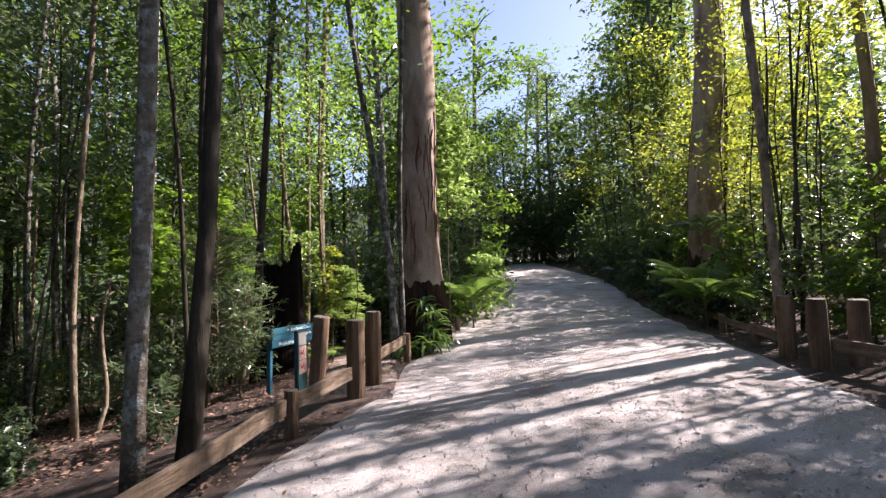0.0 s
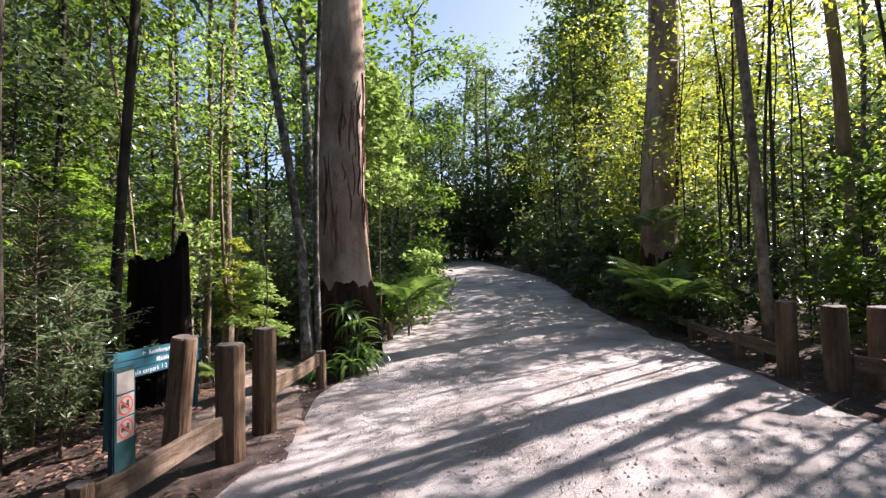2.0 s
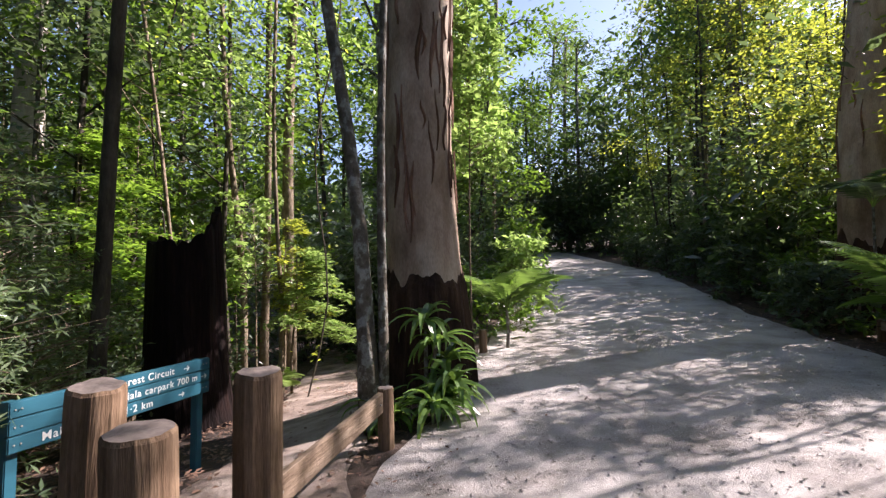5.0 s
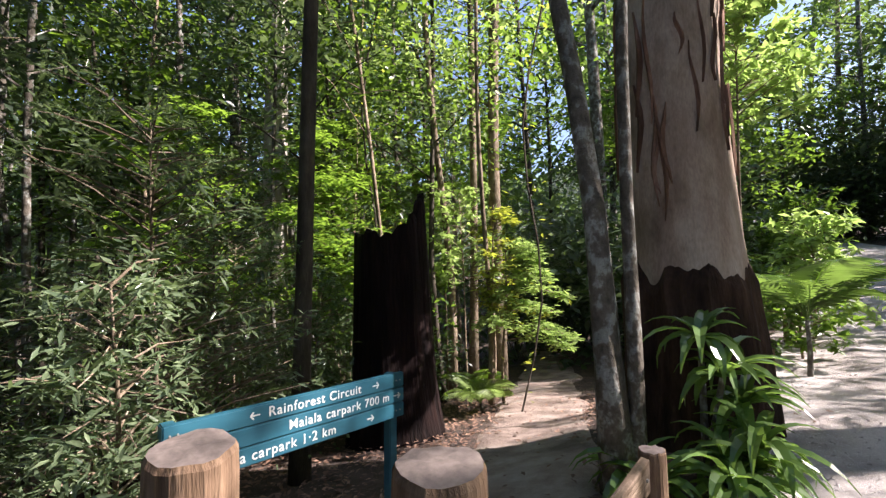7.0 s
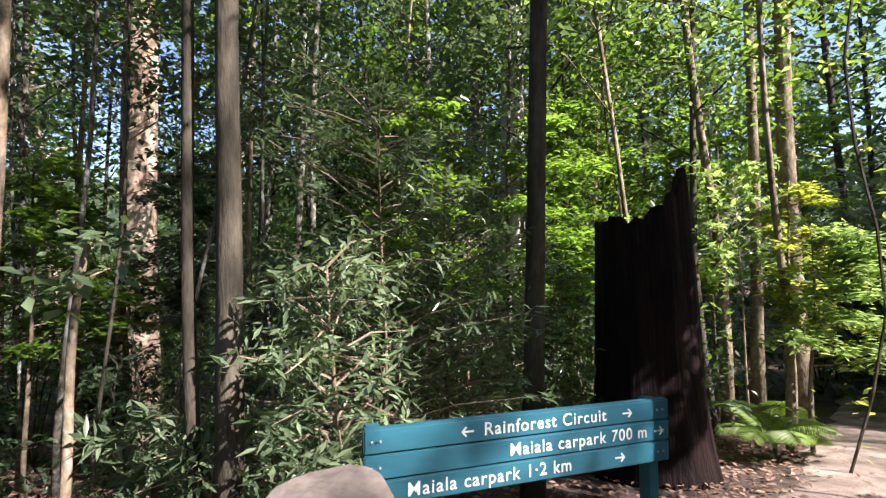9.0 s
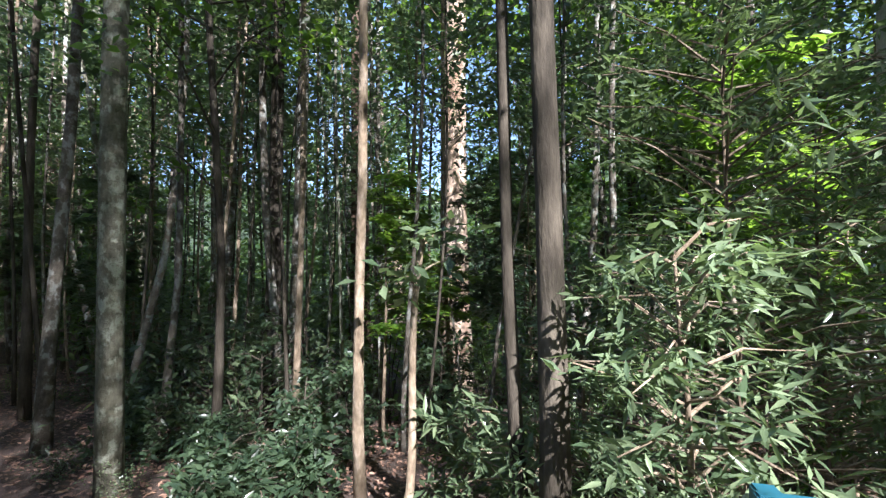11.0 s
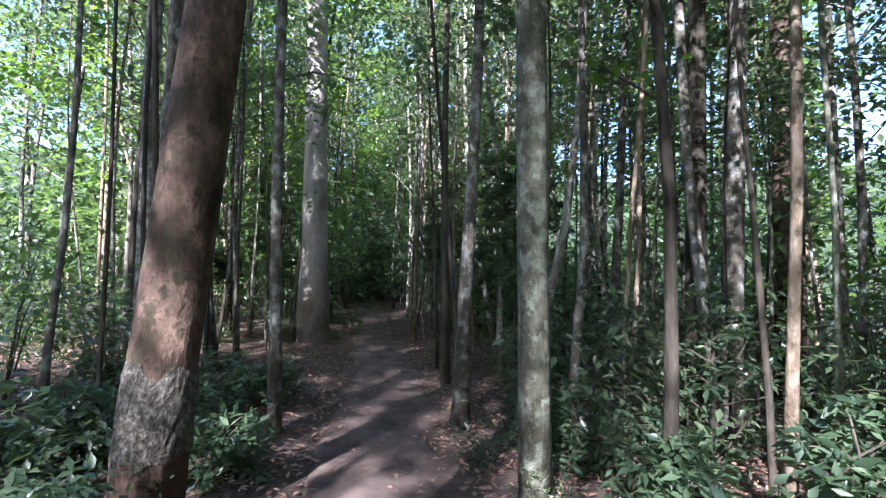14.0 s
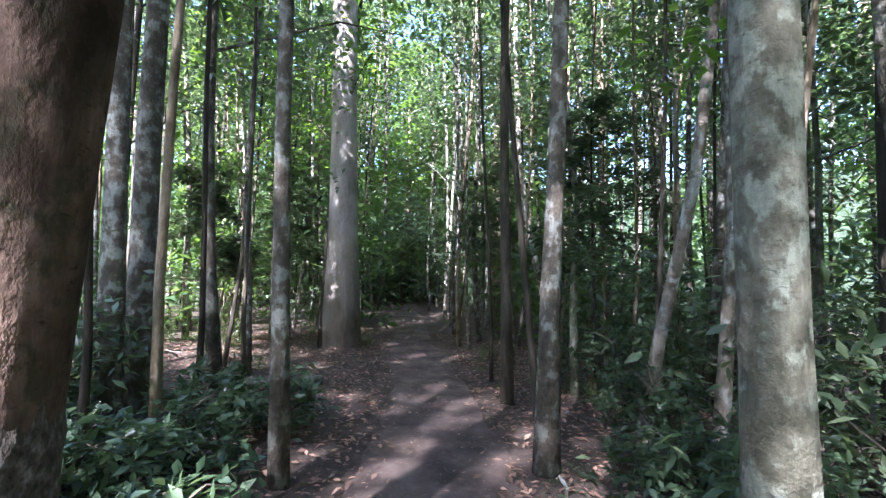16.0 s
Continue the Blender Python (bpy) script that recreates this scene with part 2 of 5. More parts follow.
def tube(points, radii, sides=10, rough=0.0, seed=0, flute=0.0):
    """Rings along a bent line: vertices and faces of a trunk or limb."""
    pts = [Vector(p) for p in points]
    verts, faces = [], []
    for i, (p, r) in enumerate(zip(pts, radii)):
        d = (pts[min(i + 1, len(pts) - 1)] - pts[max(i - 1, 0)]).normalized()
        a = d.cross(Vector((0.31, 0.95, 0.05))).normalized()
        b = d.cross(a)
        for k in range(sides):
            an = 2 * math.pi * k / sides
            q = a * math.cos(an) + b * math.sin(an)
            rr = r * (1 + rough * noise.noise((q.x * 1.6 + seed, q.y * 1.6, p.z * 0.9 + q.z)) + flute * math.sin(5 * an + seed))
            verts.append(p + q * rr)
    for i in range(len(pts) - 1):
        for k in range(sides):
            j = (k + 1) % sides
            faces.append((i * sides + k, i * sides + j, (i + 1) * sides + j, (i + 1) * sides + k))
    faces.append(tuple(range(sides))[::-1])
    faces.append(tuple((len(pts) - 1) * sides + k for k in range(sides)))
    return verts, faces


def join(*lumps):
    verts, faces = [], []
    for v, f in lumps:
        o = len(verts)
        verts += list(v)
        faces += [tuple(i + o for i in q) for q in f]
    return verts, faces


def leaves(rng, spots, size, aspect=0.42, droop=0.3, spread=1.0):
    """One folded leaf of four points at each spot: vertices and faces."""
    spots = np.asarray(spots, float)
    n = len(spots)
    az, tilt = rng.uniform(0, 2 * np.pi, n), rng.normal(-droop, 0.45 * spread, n)
    d = np.stack([np.cos(az) * np.cos(tilt), np.sin(az) * np.cos(tilt), np.sin(tilt)], 1)
    up = np.array([0, 0, 1.0]) + rng.normal(0, 0.45 * spread, (n, 3))
    s = np.cross(d, up)
    s /= np.linalg.norm(s, axis=1)[:, None] + 1e-9
    nn = np.cross(s, d)
    L = (size * rng.uniform(0.65, 1.3, n))[:, None]
    w = L * aspect * 0.5
    v = np.stack([spots, spots + d * L * 0.45 + s * w + nn * w * 0.35, spots + d * L, spots + d * L * 0.45 - s * w + nn * w * 0.35], 1).reshape(-1, 3)
    f = [(4 * i, 4 * i + 1, 4 * i + 2, 4 * i + 3) for i in range(n)]
    return v, f


def leaf_mesh(name, v, f):
    """Leaves as triangles split along the midrib, made quickly."""
    n = len(v) // 4
    base = np.arange(n)[:, None] * 4
    tri = np.concatenate([base + [0, 1, 2], base + [0, 2, 3]], 1).reshape(-1)
    me = bpy.data.meshes.new(name)
    me.vertices.add(len(v))
    me.vertices.foreach_set("co", np.asarray(v, np.float32).reshape(-1))
    me.loops.add(len(tri))
    me.loops.foreach_set("vertex_index", tri.astype(np.int32))
    me.polygons.add(len(tri) // 3)
    me.polygons.foreach_set("loop_start", np.arange(0, len(tri), 3, dtype=np.int32))
    me.update(calc_edges=True)
    return me


def leaf_part(name, v, f, mat, parent=None, label=""):
    me = leaf_mesh(name, v, f)
    me.materials.append(mat)
    ob = new(name, me)
    if parent:
        ob.parent = parent
    return tagged(ob, label)


def clumps(rng, centres, radius, per, flat=0.6):
    """Spots gathered in uneven clumps round some centres."""
    c = np.repeat(np.asarray(centres, float), per, 0)
    r = rng.normal(0, 1, (len(c), 3)) * [1, 1, flat]
    return c + r * np.repeat(rng.uniform(0.6, 1.3, len(centres)) * radius, per)[:, None] * 0.5


# ---- wooded hillside beyond the forest ----
def hillside():
    m, n, l, p = material("hill_foliage")
    t = tex(n, l, 0.55, detail=9, rough=0.75)
    l.new(ramp(n, l, t, [(0.35, (0.012, 0.024, 0.012)), (0.52, (0.03, 0.055, 0.022)), (0.68, (0.075, 0.11, 0.045))]), p.inputs["Base Color"])
    p.inputs["Roughness"].default_value = 0.9
    bump(n, l, t, p, 1.0, 1.5)
    cols, rows = 260, 14
    verts, faces = [], []
    for i in range(rows):
        for k in range(cols):
            a = 2 * math.pi * k / cols
            s = i / (rows - 1)
            r = 66 + 34 * s + 3.5 * noise.noise((9 * math.cos(a), 9 * math.sin(a), 6 * s)) + 1.6 * noise.noise((30 * math.cos(a), 30 * math.sin(a), 14 * s))
            top = 19 + 5 * noise.noise((2.2 * math.cos(a), 2.2 * math.sin(a), 7)) + 4 * noise.noise((24 * math.cos(a), 24 * math.sin(a), 2))
            verts.append((r * math.sin(a), 6 + r * math.cos(a), -9 + (top + 9) * s ** 0.8))
    for i in range(rows - 1):
        for k in range(cols):
            j = (k + 1) % cols
            faces.append((i * cols + k, i * cols + j, (i + 1) * cols + j, (i + 1) * cols + k))
    tagged(mesh_object("backdrop", verts, faces, m), "dark wooded hillside closing the distance", "hillside", kind="structure")


hillside()

# ---- ground, road, path ----
def axis_points(lo, hi, near_lo, near_hi, fine, coarse):
    out, p = [], lo
    while p < hi:
        out.append(p)
        p += fine if near_lo <= p < near_hi else coarse
    return out + [hi]


def grid_sheet(name, xs, ys, height, mat):
    verts = [(x, y, height(x, y)) for y in ys for x in xs]
    w = len(xs)
    faces = [(j * w + i, j * w + i + 1, (j + 1) * w + i + 1, (j + 1) * w + i) for j in range(len(ys) - 1) for i in range(w - 1)]
    return mesh_object(name, verts, faces, mat, smooth=True)


XS = [-900, -300, -120] + axis_points(-60, 60, -12, 10, 0.35, 2.5) + [120, 300, 900]
YS = [-900, -300, -120] + axis_points(-60, 70, -6, 22, 0.35, 2.5) + [120, 300, 900]
tagged(grid_sheet("ground", XS, YS, ground, LITTER), "leaf-littered brown forest soil sloping away from the road", "ground", kind="structure")


def ribbon(name, line, lift, mat, across=8, crown=0.0):
    """A strip laid on the ground: line holds left and right edge points."""
    verts, faces = [], []
    for i, (a, b) in enumerate(line):
        for k in range(across + 1):
            s = k / across
            x, y = a[0] + (b[0] - a[0]) * s, a[1] + (b[1] - a[1]) * s
            edge = min(s, 1 - s) * across
            verts.append((x, y, ground(x, y) + (lift + crown * math.sin(math.pi * s) if edge > 0.5 else -0.03)))
    w = across + 1
    for i in range(len(line) - 1):
        for k in range(across):
            faces.append((i * w + k, i * w + k + 1, (i + 1) * w + k + 1, (i + 1) * w + k))
    return mesh_object(name, verts, faces, mat, smooth=True)


road_line = []
for i in range(180):
    y = -14 + i * 0.4
    j = 0.22 * noise.noise((0, y * 0.9, 1)) + 0.1 * noise.noise((3, y * 2.6, 1))
    k = 0.25 * noise.noise((7, y * 0.9, 2)) + 0.1 * noise.noise((9, y * 2.6, 1))
    road_line.append(((road_left(y) + j, y), (road_right(y) + k, y)))
tagged(ribbon("road", road_line, 0.025, ROAD, 30, 0.03), "pale gravel forest road with scattered dust and leaf bits", "road", kind="structure")


def bezier(points, n):
    out = []
    for i in range(len(points) - 1):
        p0, p1, p2, p3 = [Vector(points[max(0, min(len(points) - 1, i + k))]) for k in (-1, 0, 1, 2)]
        for s in range(n):
            t = s / n
            out.append(0.5 * ((2 * p1) + (p2 - p0) * t + (2 * p0 - 5 * p1 + 4 * p2 - p3) * t * t + (3 * p1 - p0 - 3 * p2 + p3) * t ** 3))
    return out + [Vector(points[-1])]


def foot_path(name, points, width, seed, label, mat):
    mid = bezier([(*p, 0) for p in points], 12)
    line = []
    for i, p in enumerate(mid):
        d = (mid[min(i + 1, len(mid) - 1)] - mid[max(i - 1, 0)]).normalized()
        s = Vector((-d.y, d.x, 0))
        w1 = width * 0.5 * (1 + 0.35 * noise.noise((p.x * 1.3, p.y * 1.3, seed)))
        w2 = width * 0.5 * (1 + 0.35 * noise.noise((p.x * 1.3, p.y * 1.3, seed + 5)))
        line.append(((p + s * w1)[:2], (p - s * w2)[:2]))
    tagged(ribbon(name, line, 0.03, mat, 10), label, "path", kind="structure")
    return mid


PATH_A = [(-0.7, 6.45), (-1.5, 6.35), (-2.3, 5.55), (-3.7, 3.85), (-5.0, 2.3), (-6.4, 0.65), (-7.45, -0.5), (-9.3, -3.0), (-11.6, -6.1), (-14.2, -9.7), (-18, -14.5)]
PATH_B = [(-1.2, 6.6), (-1.55, 8.2), (-1.9, 10.0), (-2.35, 12.0), (-3.0, 14.5), (-3.9, 18.0), (-5.5, 23.0)]
mid_a = foot_path("path", PATH_A, 1.25, 1, "trodden bare dirt walking path through the forest", DIRT)
mid_b = foot_path("path", PATH_B, 1.45, 9, "trodden dirt walking path, coloured pale as if sunlit, with fine leaf litter", DIRT_SUNLIT)


# ---- log fence and signs ----
def log_mesh(rng, h, r, sides=18):
    """A weathered log: split sides, worn top edge."""
    rows = [0, 0.25, 0.5, 0.75, 0.93, 0.985, 1.0]
    shrink = [1.03, 1.0, 0.99, 1.0, 0.99, 0.97, 0.9]
    seed = rng.uniform(0, 50)
    cracks = [rng.integers(0, sides) for _ in range(3)]
    verts = []
    for t, s in zip(rows, shrink):
        for k in range(sides):
            a = 2 * math.pi * k / sides
            rr = r * s * (1 + 0.07 * noise.noise((math.cos(a) + seed, math.sin(a), t * h)) - (0.07 if k in cracks else 0))
            verts.append((rr * math.cos(a), rr * math.sin(a), t * h + (0.012 * noise.noise((3 * math.cos(a), 3 * math.sin(a), seed)) if t > 0.9 else 0)))
    faces = [(i * sides + k, i * sides + (k + 1) % sides, (i + 1) * sides + (k + 1) % sides, (i + 1) * sides + k) for i in range(len(rows) - 1) for k in range(sides)]
    return verts, faces, [verts[(len(rows) - 1) * sides + k] for k in range(sides)]


def log_post(name, x, y, h, r, seed, lean=(0, 0), label="weathered round timber bollard", group="timber bollards"):
    rng = np.random.default_rng(seed)
    e = thing(name, pose(x, y, ground(x, y) - 0.08, lean[0], lean[1], seed * 40), label, "bollard" if name == "bollard" else "fence post", group)
    v, f, top = log_mesh(rng, h + 0.08, r)
    mesh_object("post_log", v, f, LOG, e, smooth=False)
    n = len(top)
    inner = [(p[0] * 0.5, p[1] * 0.5, p[2] + 0.004) for p in top]
    verts = [(p[0], p[1], p[2]) for p in top] + inner + [(0, 0, h + 0.084)]
    faces = [(k, (k + 1) % n, n + (k + 1) % n, n + k) for k in range(n)] + [(n + k, n + (k + 1) % n, 2 * n) for k in range(n)]
    mesh_object("end_grain", verts, faces, LOG_END, e, "cracked grey sawn end grain", True)
    return e


def beam(bm, sx, sy, sz, m=Matrix(), bevel=0.006):
    g = bmesh.ops.create_cube(bm, size=1, matrix=m @ Matrix.Diagonal((sx, sy, sz, 1)))
    if bevel:
        ed = list({e for v in g["verts"] for e in v.link_edges})
        bmesh.ops.bevel(bm, geom=ed, offset=bevel, segments=2, affect="EDGES")


def rail(a, b, high=0.17, thick=0.045, seed=0):
    a, b = Vector(a), Vector(b)
    d = b - a
    rng = np.random.default_rng(seed)
    m = Matrix.Translation((a + b) / 2) @ d.to_track_quat("X", "Z").to_matrix().to_4x4()
    e = thing("fence_rail", m, "flat weathered grey-brown timber fence rail", "fence rail", "low fence rails")
    bm = bmesh.new()
    beam(bm, d.length, thick, high, bevel=0)
    bmesh.ops.subdivide_edges(bm, edges=[q for q in bm.edges if q.calc_length() > 0.5], cuts=9)
    for v in bm.verts:
        v.co.z += 0.008 * noise.noise((v.co.x * 2 + seed, v.co.y * 9, 0))
        v.co.y += 0.006 * noise.noise((v.co.x * 3, v.co.z * 9, seed))
    bmesh.ops.bevel(bm, geom=list(bm.edges), offset=0.004, segments=1, affect="EDGES")
    part("plank", bm, RAIL, e)
    for sx in (-1, 1):
        bm = bmesh.new()
        bmesh.ops.create_cone(bm, cap_ends=True, segments=8, radius1=0.012, radius2=0.009, depth=0.012, matrix=Matrix.Translation((sx * (d.length / 2 - 0.07), -thick / 2 - 0.004, 0)) @ pose(0, 0, 0, 90))
        part("bolt", bm, PLATE, e, "galvanised bolt head")
    return e


def g3(x, y, h):
    return (x, y, ground(x, y) + h)


log_post("bollard", -1.07, 6.93, 1.11, 0.12, 1, (1, 0.5), "upright split timber bollard with bright sunlit side")
log_post("bollard", -1.19, 6.27, 1.07, 0.125, 2, (0.5, -1), "stout weathered timber bollard beside the path")
log_post("bollard", -1.93, 6.86, 1.15, 0.125, 3, (4, -5), "leaning timber bollard with a crumbling split top")
log_post("bollard", 5.3, 7.2, 0.95, 0.12, 4)
log_post("bollard", 5.2, 6.45, 0.96, 0.12, 5, (0, 1))
log_post("bollard", 5.72, 6.42, 0.9, 0.12, 6, (0, 3), "weathered timber bollard with dark shaded face")
for i, (x, y, h) in enumerate([(-0.73, 8.7, 0.53), (-1.58, 4.85, 0.5), (-1.95, 2.3, 0.5), (-2.1, -0.4, 0.5), (0.28, 12.6, 0.42), (0.9, 15.3, 0.45),
                               (5.45, 8.2, 0.42), (5.85, 9.85, 0.38), (6.6, 12.3, 0.36), (5.5, 4.7, 0.42), (5.4, 2.4, 0.42)]):
    log_post("fence_post", x, y, h, 0.072, 10 + i, (0, 0), "short round timber fence post", "low fence posts")
rail(g3(-1.22, 6.17, 0.38), g3(-1.57, 4.85, 0.36), 0.17, seed=1)
rail(g3(-1.62, 4.80, 0.34), g3(-1.93, 2.35, 0.34), 0.17, seed=2)
rail(g3(-1.99, 2.25, 0.34), g3(-2.12, -0.35, 0.34), 0.17, seed=3)
rail(g3(-1.05, 7.03, 0.42), g3(-0.76, 8.63, 0.42), 0.17, seed=4)
rail(g3(5.31, 7.3, 0.30), g3(5.42, 8.15, 0.32), 0.17, seed=5)
rail(g3(5.46, 8.3, 0.30), g3(5.82, 9.8, 0.28), 0.12, seed=6)
rail(g3(5.88, 9.95, 0.28), g3(6.55, 12.25, 0.26), 0.12, seed=7)
rail(g3(5.32, 6.35, 0.34), g3(5.5, 4.78, 0.32), 0.17, seed=8)
rail(g3(5.5, 4.65, 0.32), g3(5.42, 2.45, 0.32), 0.17, seed=9)


def letters(name, text, size, m, parent, mat=None, align="LEFT"):
    c = bpy.data.curves.new(name, "FONT")
    c.body, c.size, c.extrude, c.align_x, c.align_y = text, size, 0.0015, align, "CENTER"
    c.offset, c.space_character = size * 0.006, 1.12
    ob = new(name, c)
    ob.data.materials.append(mat or LETTER)
    ob.parent = parent
    ob.matrix_local = m
    return ob


def arrow(parent, m, s, back=False):
    bm = bmesh.new()
    k = -1 if back else 1
    bmesh.ops.create_cube(bm, size=1, matrix=Matrix.Diagonal((s, s * 0.14, 0.003, 1)))
    for sg in (1, -1):
        q = Matrix.Translation((k * s * 0.32, sg * s * 0.17, 0)) @ pose(0, 0, 0, 0, 0, -k * sg * 45)
        bmesh.ops.create_cube(bm, size=1, matrix=q @ Matrix.Diagonal((s * 0.52, s * 0.14, 0.003, 1)))
    ob = part("arrow", bm, LETTER, parent, "white painted arrow")
    ob.matrix_local = m


def trail_sign():
    a, b = Vector((-2.74, 7.27, 0.628)), Vector((-2.39, 8.80, 0.577))
    d = b - a
    L = d.length
    x = d.normalized()
    nrm = x.cross(Vector((0, 0, 1))).normalized()
    up = nrm.cross(x)
    m = Matrix(((x.x, -nrm.x, up.x, a.x), (x.y, -nrm.y, up.y, a.y), (x.z, -nrm.z, up.z, a.z), (0, 0, 0, 1)))
    e = thing("trail_sign", m, "teal painted timber trail sign with routed white lettering", "sign")
    bh, gap, th = 0.104, 0.004, 0.045
    face = [pose(0, 0, 0, 90, 0, 0)]
    rows = [("Rainforest Circuit", 0.335, True, 0.83), ("Maiala carpark 700 m", 0.415, False, 0.955), ("Maiala carpark 1·2 km", 0.115, False, 0.80)]
    for i, (text, start, back, fore) in enumerate(rows):
        bm = bmesh.new()
        beam(bm, L, th, bh - gap, Matrix.Translation((L / 2, 0, -bh * (i + 0.5))), 0.006)
        p = part("board", bm, TEAL, e)
        y = -th / 2 - 0.001
        z = -bh * (i + 0.5)
        letters("lettering", text, 0.079, Matrix.Translation((start * L, y, z)) @ face[0], p)
        if back:
            arrow(p, Matrix.Translation((start * L - 0.075, y, z)) @ face[0], 0.055, True)
        if fore:
            arrow(p, Matrix.Translation((L * fore, y, z)) @ face[0], 0.055)
    for s in (0.05, L - 0.06):
        w = m @ Vector((s, 0.06, 0))
        hgt = w.z - ground(w.x, w.y) + 0.1
        bm = bmesh.new()
        beam(bm, 0.07, 0.07, hgt, Matrix.Translation((s, th / 2 + 0.036, -hgt / 2 - 0.01)))
        part("sign_leg", bm, TEAL, e)
    for s in (0.05, L - 0.06):
        for i in range(3):
            for o in (-0.018, 0.018):
                bm = bmesh.new()
                bmesh.ops.create_cone(bm, cap_ends=True, segments=8, radius1=0.006, radius2=0.005, depth=0.006, matrix=Matrix.Translation((s + o, -th / 2 - 0.002, -bh * (i + 0.5))) @ pose(0, 0, 0, 90))
                part("screw", bm, PLATE, e, "small zinc screw head")
    return e


trail_sign()


def notice_post():
    x, y = -1.68, 5.47
    e = thing("notice_post", pose(x, y, ground(x, y) - 0.05, 0, 0, 78), "dark green notice post with three small plates", "sign")
    h = 1.12
    bm = bmesh.new()
    beam(bm, 0.21, 0.05, h, Matrix.Translation((0, 0, h / 2)), 0.008)
    part("post", bm, DARK_TEAL, e)
    f = -0.027
    bm = bmesh.new()
    beam(bm, 0.165, 0.006, 0.15, Matrix.Translation((0, f, h - 0.105)), 0.002)
    p = part("plate", bm, PLATE, e, "blank cream printed plate")
    for i in range(2):
        z = h - 0.27 - i * 0.165
        bm = bmesh.new()
        beam(bm, 0.165, 0.006, 0.155, Matrix.Translation((0, f, z)), 0.002)
        p = part("plate", bm, PLATE, e, "cream plate with a red prohibition ring")
        bm = bmesh.new()
        ring = []
        for k in range(28):
            a = 2 * math.pi * k / 28
            ring.append([bm.verts.new((r * math.cos(a), f - 0.0045, z + r * math.sin(a))) for r in (0.057, 0.069)])
        for k in range(28):
            bm.faces.new((ring[k][0], ring[k][1], ring[(k + 1) % 28][1], ring[(k + 1) % 28][0]))
        beam(bm, 0.12, 0.002, 0.012, Matrix.Translation((0, f - 0.0045, z)) @ pose(0, 0, 0, 0, 45, 0), 0)
        part("ring", bm, RED_PRINT, p)
        bm = bmesh.new()
        beam(bm, 0.07, 0.002, 0.03, Matrix.Translation((-0.005, f - 0.0038, z)), 0)
        beam(bm, 0.022, 0.002, 0.06, Matrix.Translation((0.02, f - 0.0038, z + 0.005)), 0)
        part("symbol", bm, BLACK_PRINT, p)
    return e


notice_post()


# ---- trees ----
def bent(rng, base, top, n=9, wob=0.12):
    base, top = Vector(base), Vector(top)
    ph, pts = rng.uniform(0, 9, 2), []
    for i in range(n):
        t = i / (n - 1)
        o = wob * math.sin(math.pi * t) if wob < 0.05 else wob * min(1, t * 4)
        pts.append(base.lerp(top, t) + Vector((o * math.sin(ph[0] + t * 5), o * math.sin(ph[1] + t * 4), 0)))
    return pts


def flare(r0, r1, n, foot=1.5, power=10):
    return [(r0 + (r1 - r0) * i / (n - 1)) * (1 + (foot - 1) * math.exp(-power * i / (n - 1))) for i in range(n)]


def limbs_and_crown(rng, e, pts, r, lo, hi, reach, nlimb, per, size, bark, leaf, aspect=0.52, flat=0.5, cl=0.9, twigs=4):
    """Limbs off the upper stem and clumps of leaves round their ends."""
    lumps, centres = [], []
    for i in range(nlimb):
        t = lo + (hi - lo) * (i + rng.uniform(0, 1)) / nlimb
        k = min(len(pts) - 2, int(t * (len(pts) - 1)))
        p = pts[k].lerp(pts[k + 1], t * (len(pts) - 1) - k)
        az, rise = rng.uniform(0, 2 * math.pi), rng.uniform(0.1, 0.8)
        ln = reach * rng.uniform(0.6, 1.2) * (1.15 - 0.5 * (t - lo) / max(0.01, hi - lo))
        d = Vector((math.cos(az), math.sin(az), rise)).normalized()
        q = [p, p + d * ln * 0.5 + Vector((0, 0, 0.06 * ln)), p + d * ln + Vector((0, 0, -0.08 * ln))]
        rr = max(0.006, r * 0.33)
        lumps.append(tube(q, [rr, rr * 0.6, rr * 0.2], 5))
        for _ in range(twigs):
            s = rng.uniform(0.4, 1.05)
            centres.append(q[0].lerp(q[2], s) + Vector(rng.normal(0, 0.22 * reach, 3)))
    centres.append(pts[-1])
    if lumps:
        v, f = join(*lumps)
        tagged(mesh_object("branchwork", v, f, bark, e), kind="stuff")
    sp = clumps(rng, centres, cl, per, flat)
    v, f = leaves(rng, sp, size, aspect, 0.2)
    leaf_part("crown", v, f, leaf, e)


def tree(name, base, top, r0, r1, bark, leaf, label, seed, lo=0.55, hi=1.0, reach=1.6, nlimb=8, per=40, size=0.13, wob=0.08,
         foot=1.5, sides=10, rough=0.12, cl=0.9, group="", n=10, flute=0.0, category="tree", twigs=4):
    """A tree whose foot stands at base (x, y) and whose stem runs to top (x, y, z)."""
    rng = np.random.default_rng(seed)
    z = ground(*base)
    e = thing(name, Matrix.Translation((*base, z)), label, category, group)
    pts = bent(rng, (0, 0, -0.12), Vector(top) - Vector((*base, z)), n, wob)
    v, f = tube(pts, flare(r0, r1, n, foot), sides, rough, seed, flute)
    mesh_object("trunk", v, f, bark, e, smooth=True)
    if nlimb:
        limbs_and_crown(rng, e, pts, (r0 + r1) / 2, lo, hi, reach, nlimb, per, size, bark, leaf, cl=cl, twigs=twigs)
    return e


SLIM = "slender understorey tree with mottled bark and leafy crown"
# the big smooth-barked gum and its rough dark foot
GUM = (-0.53, 10.7)


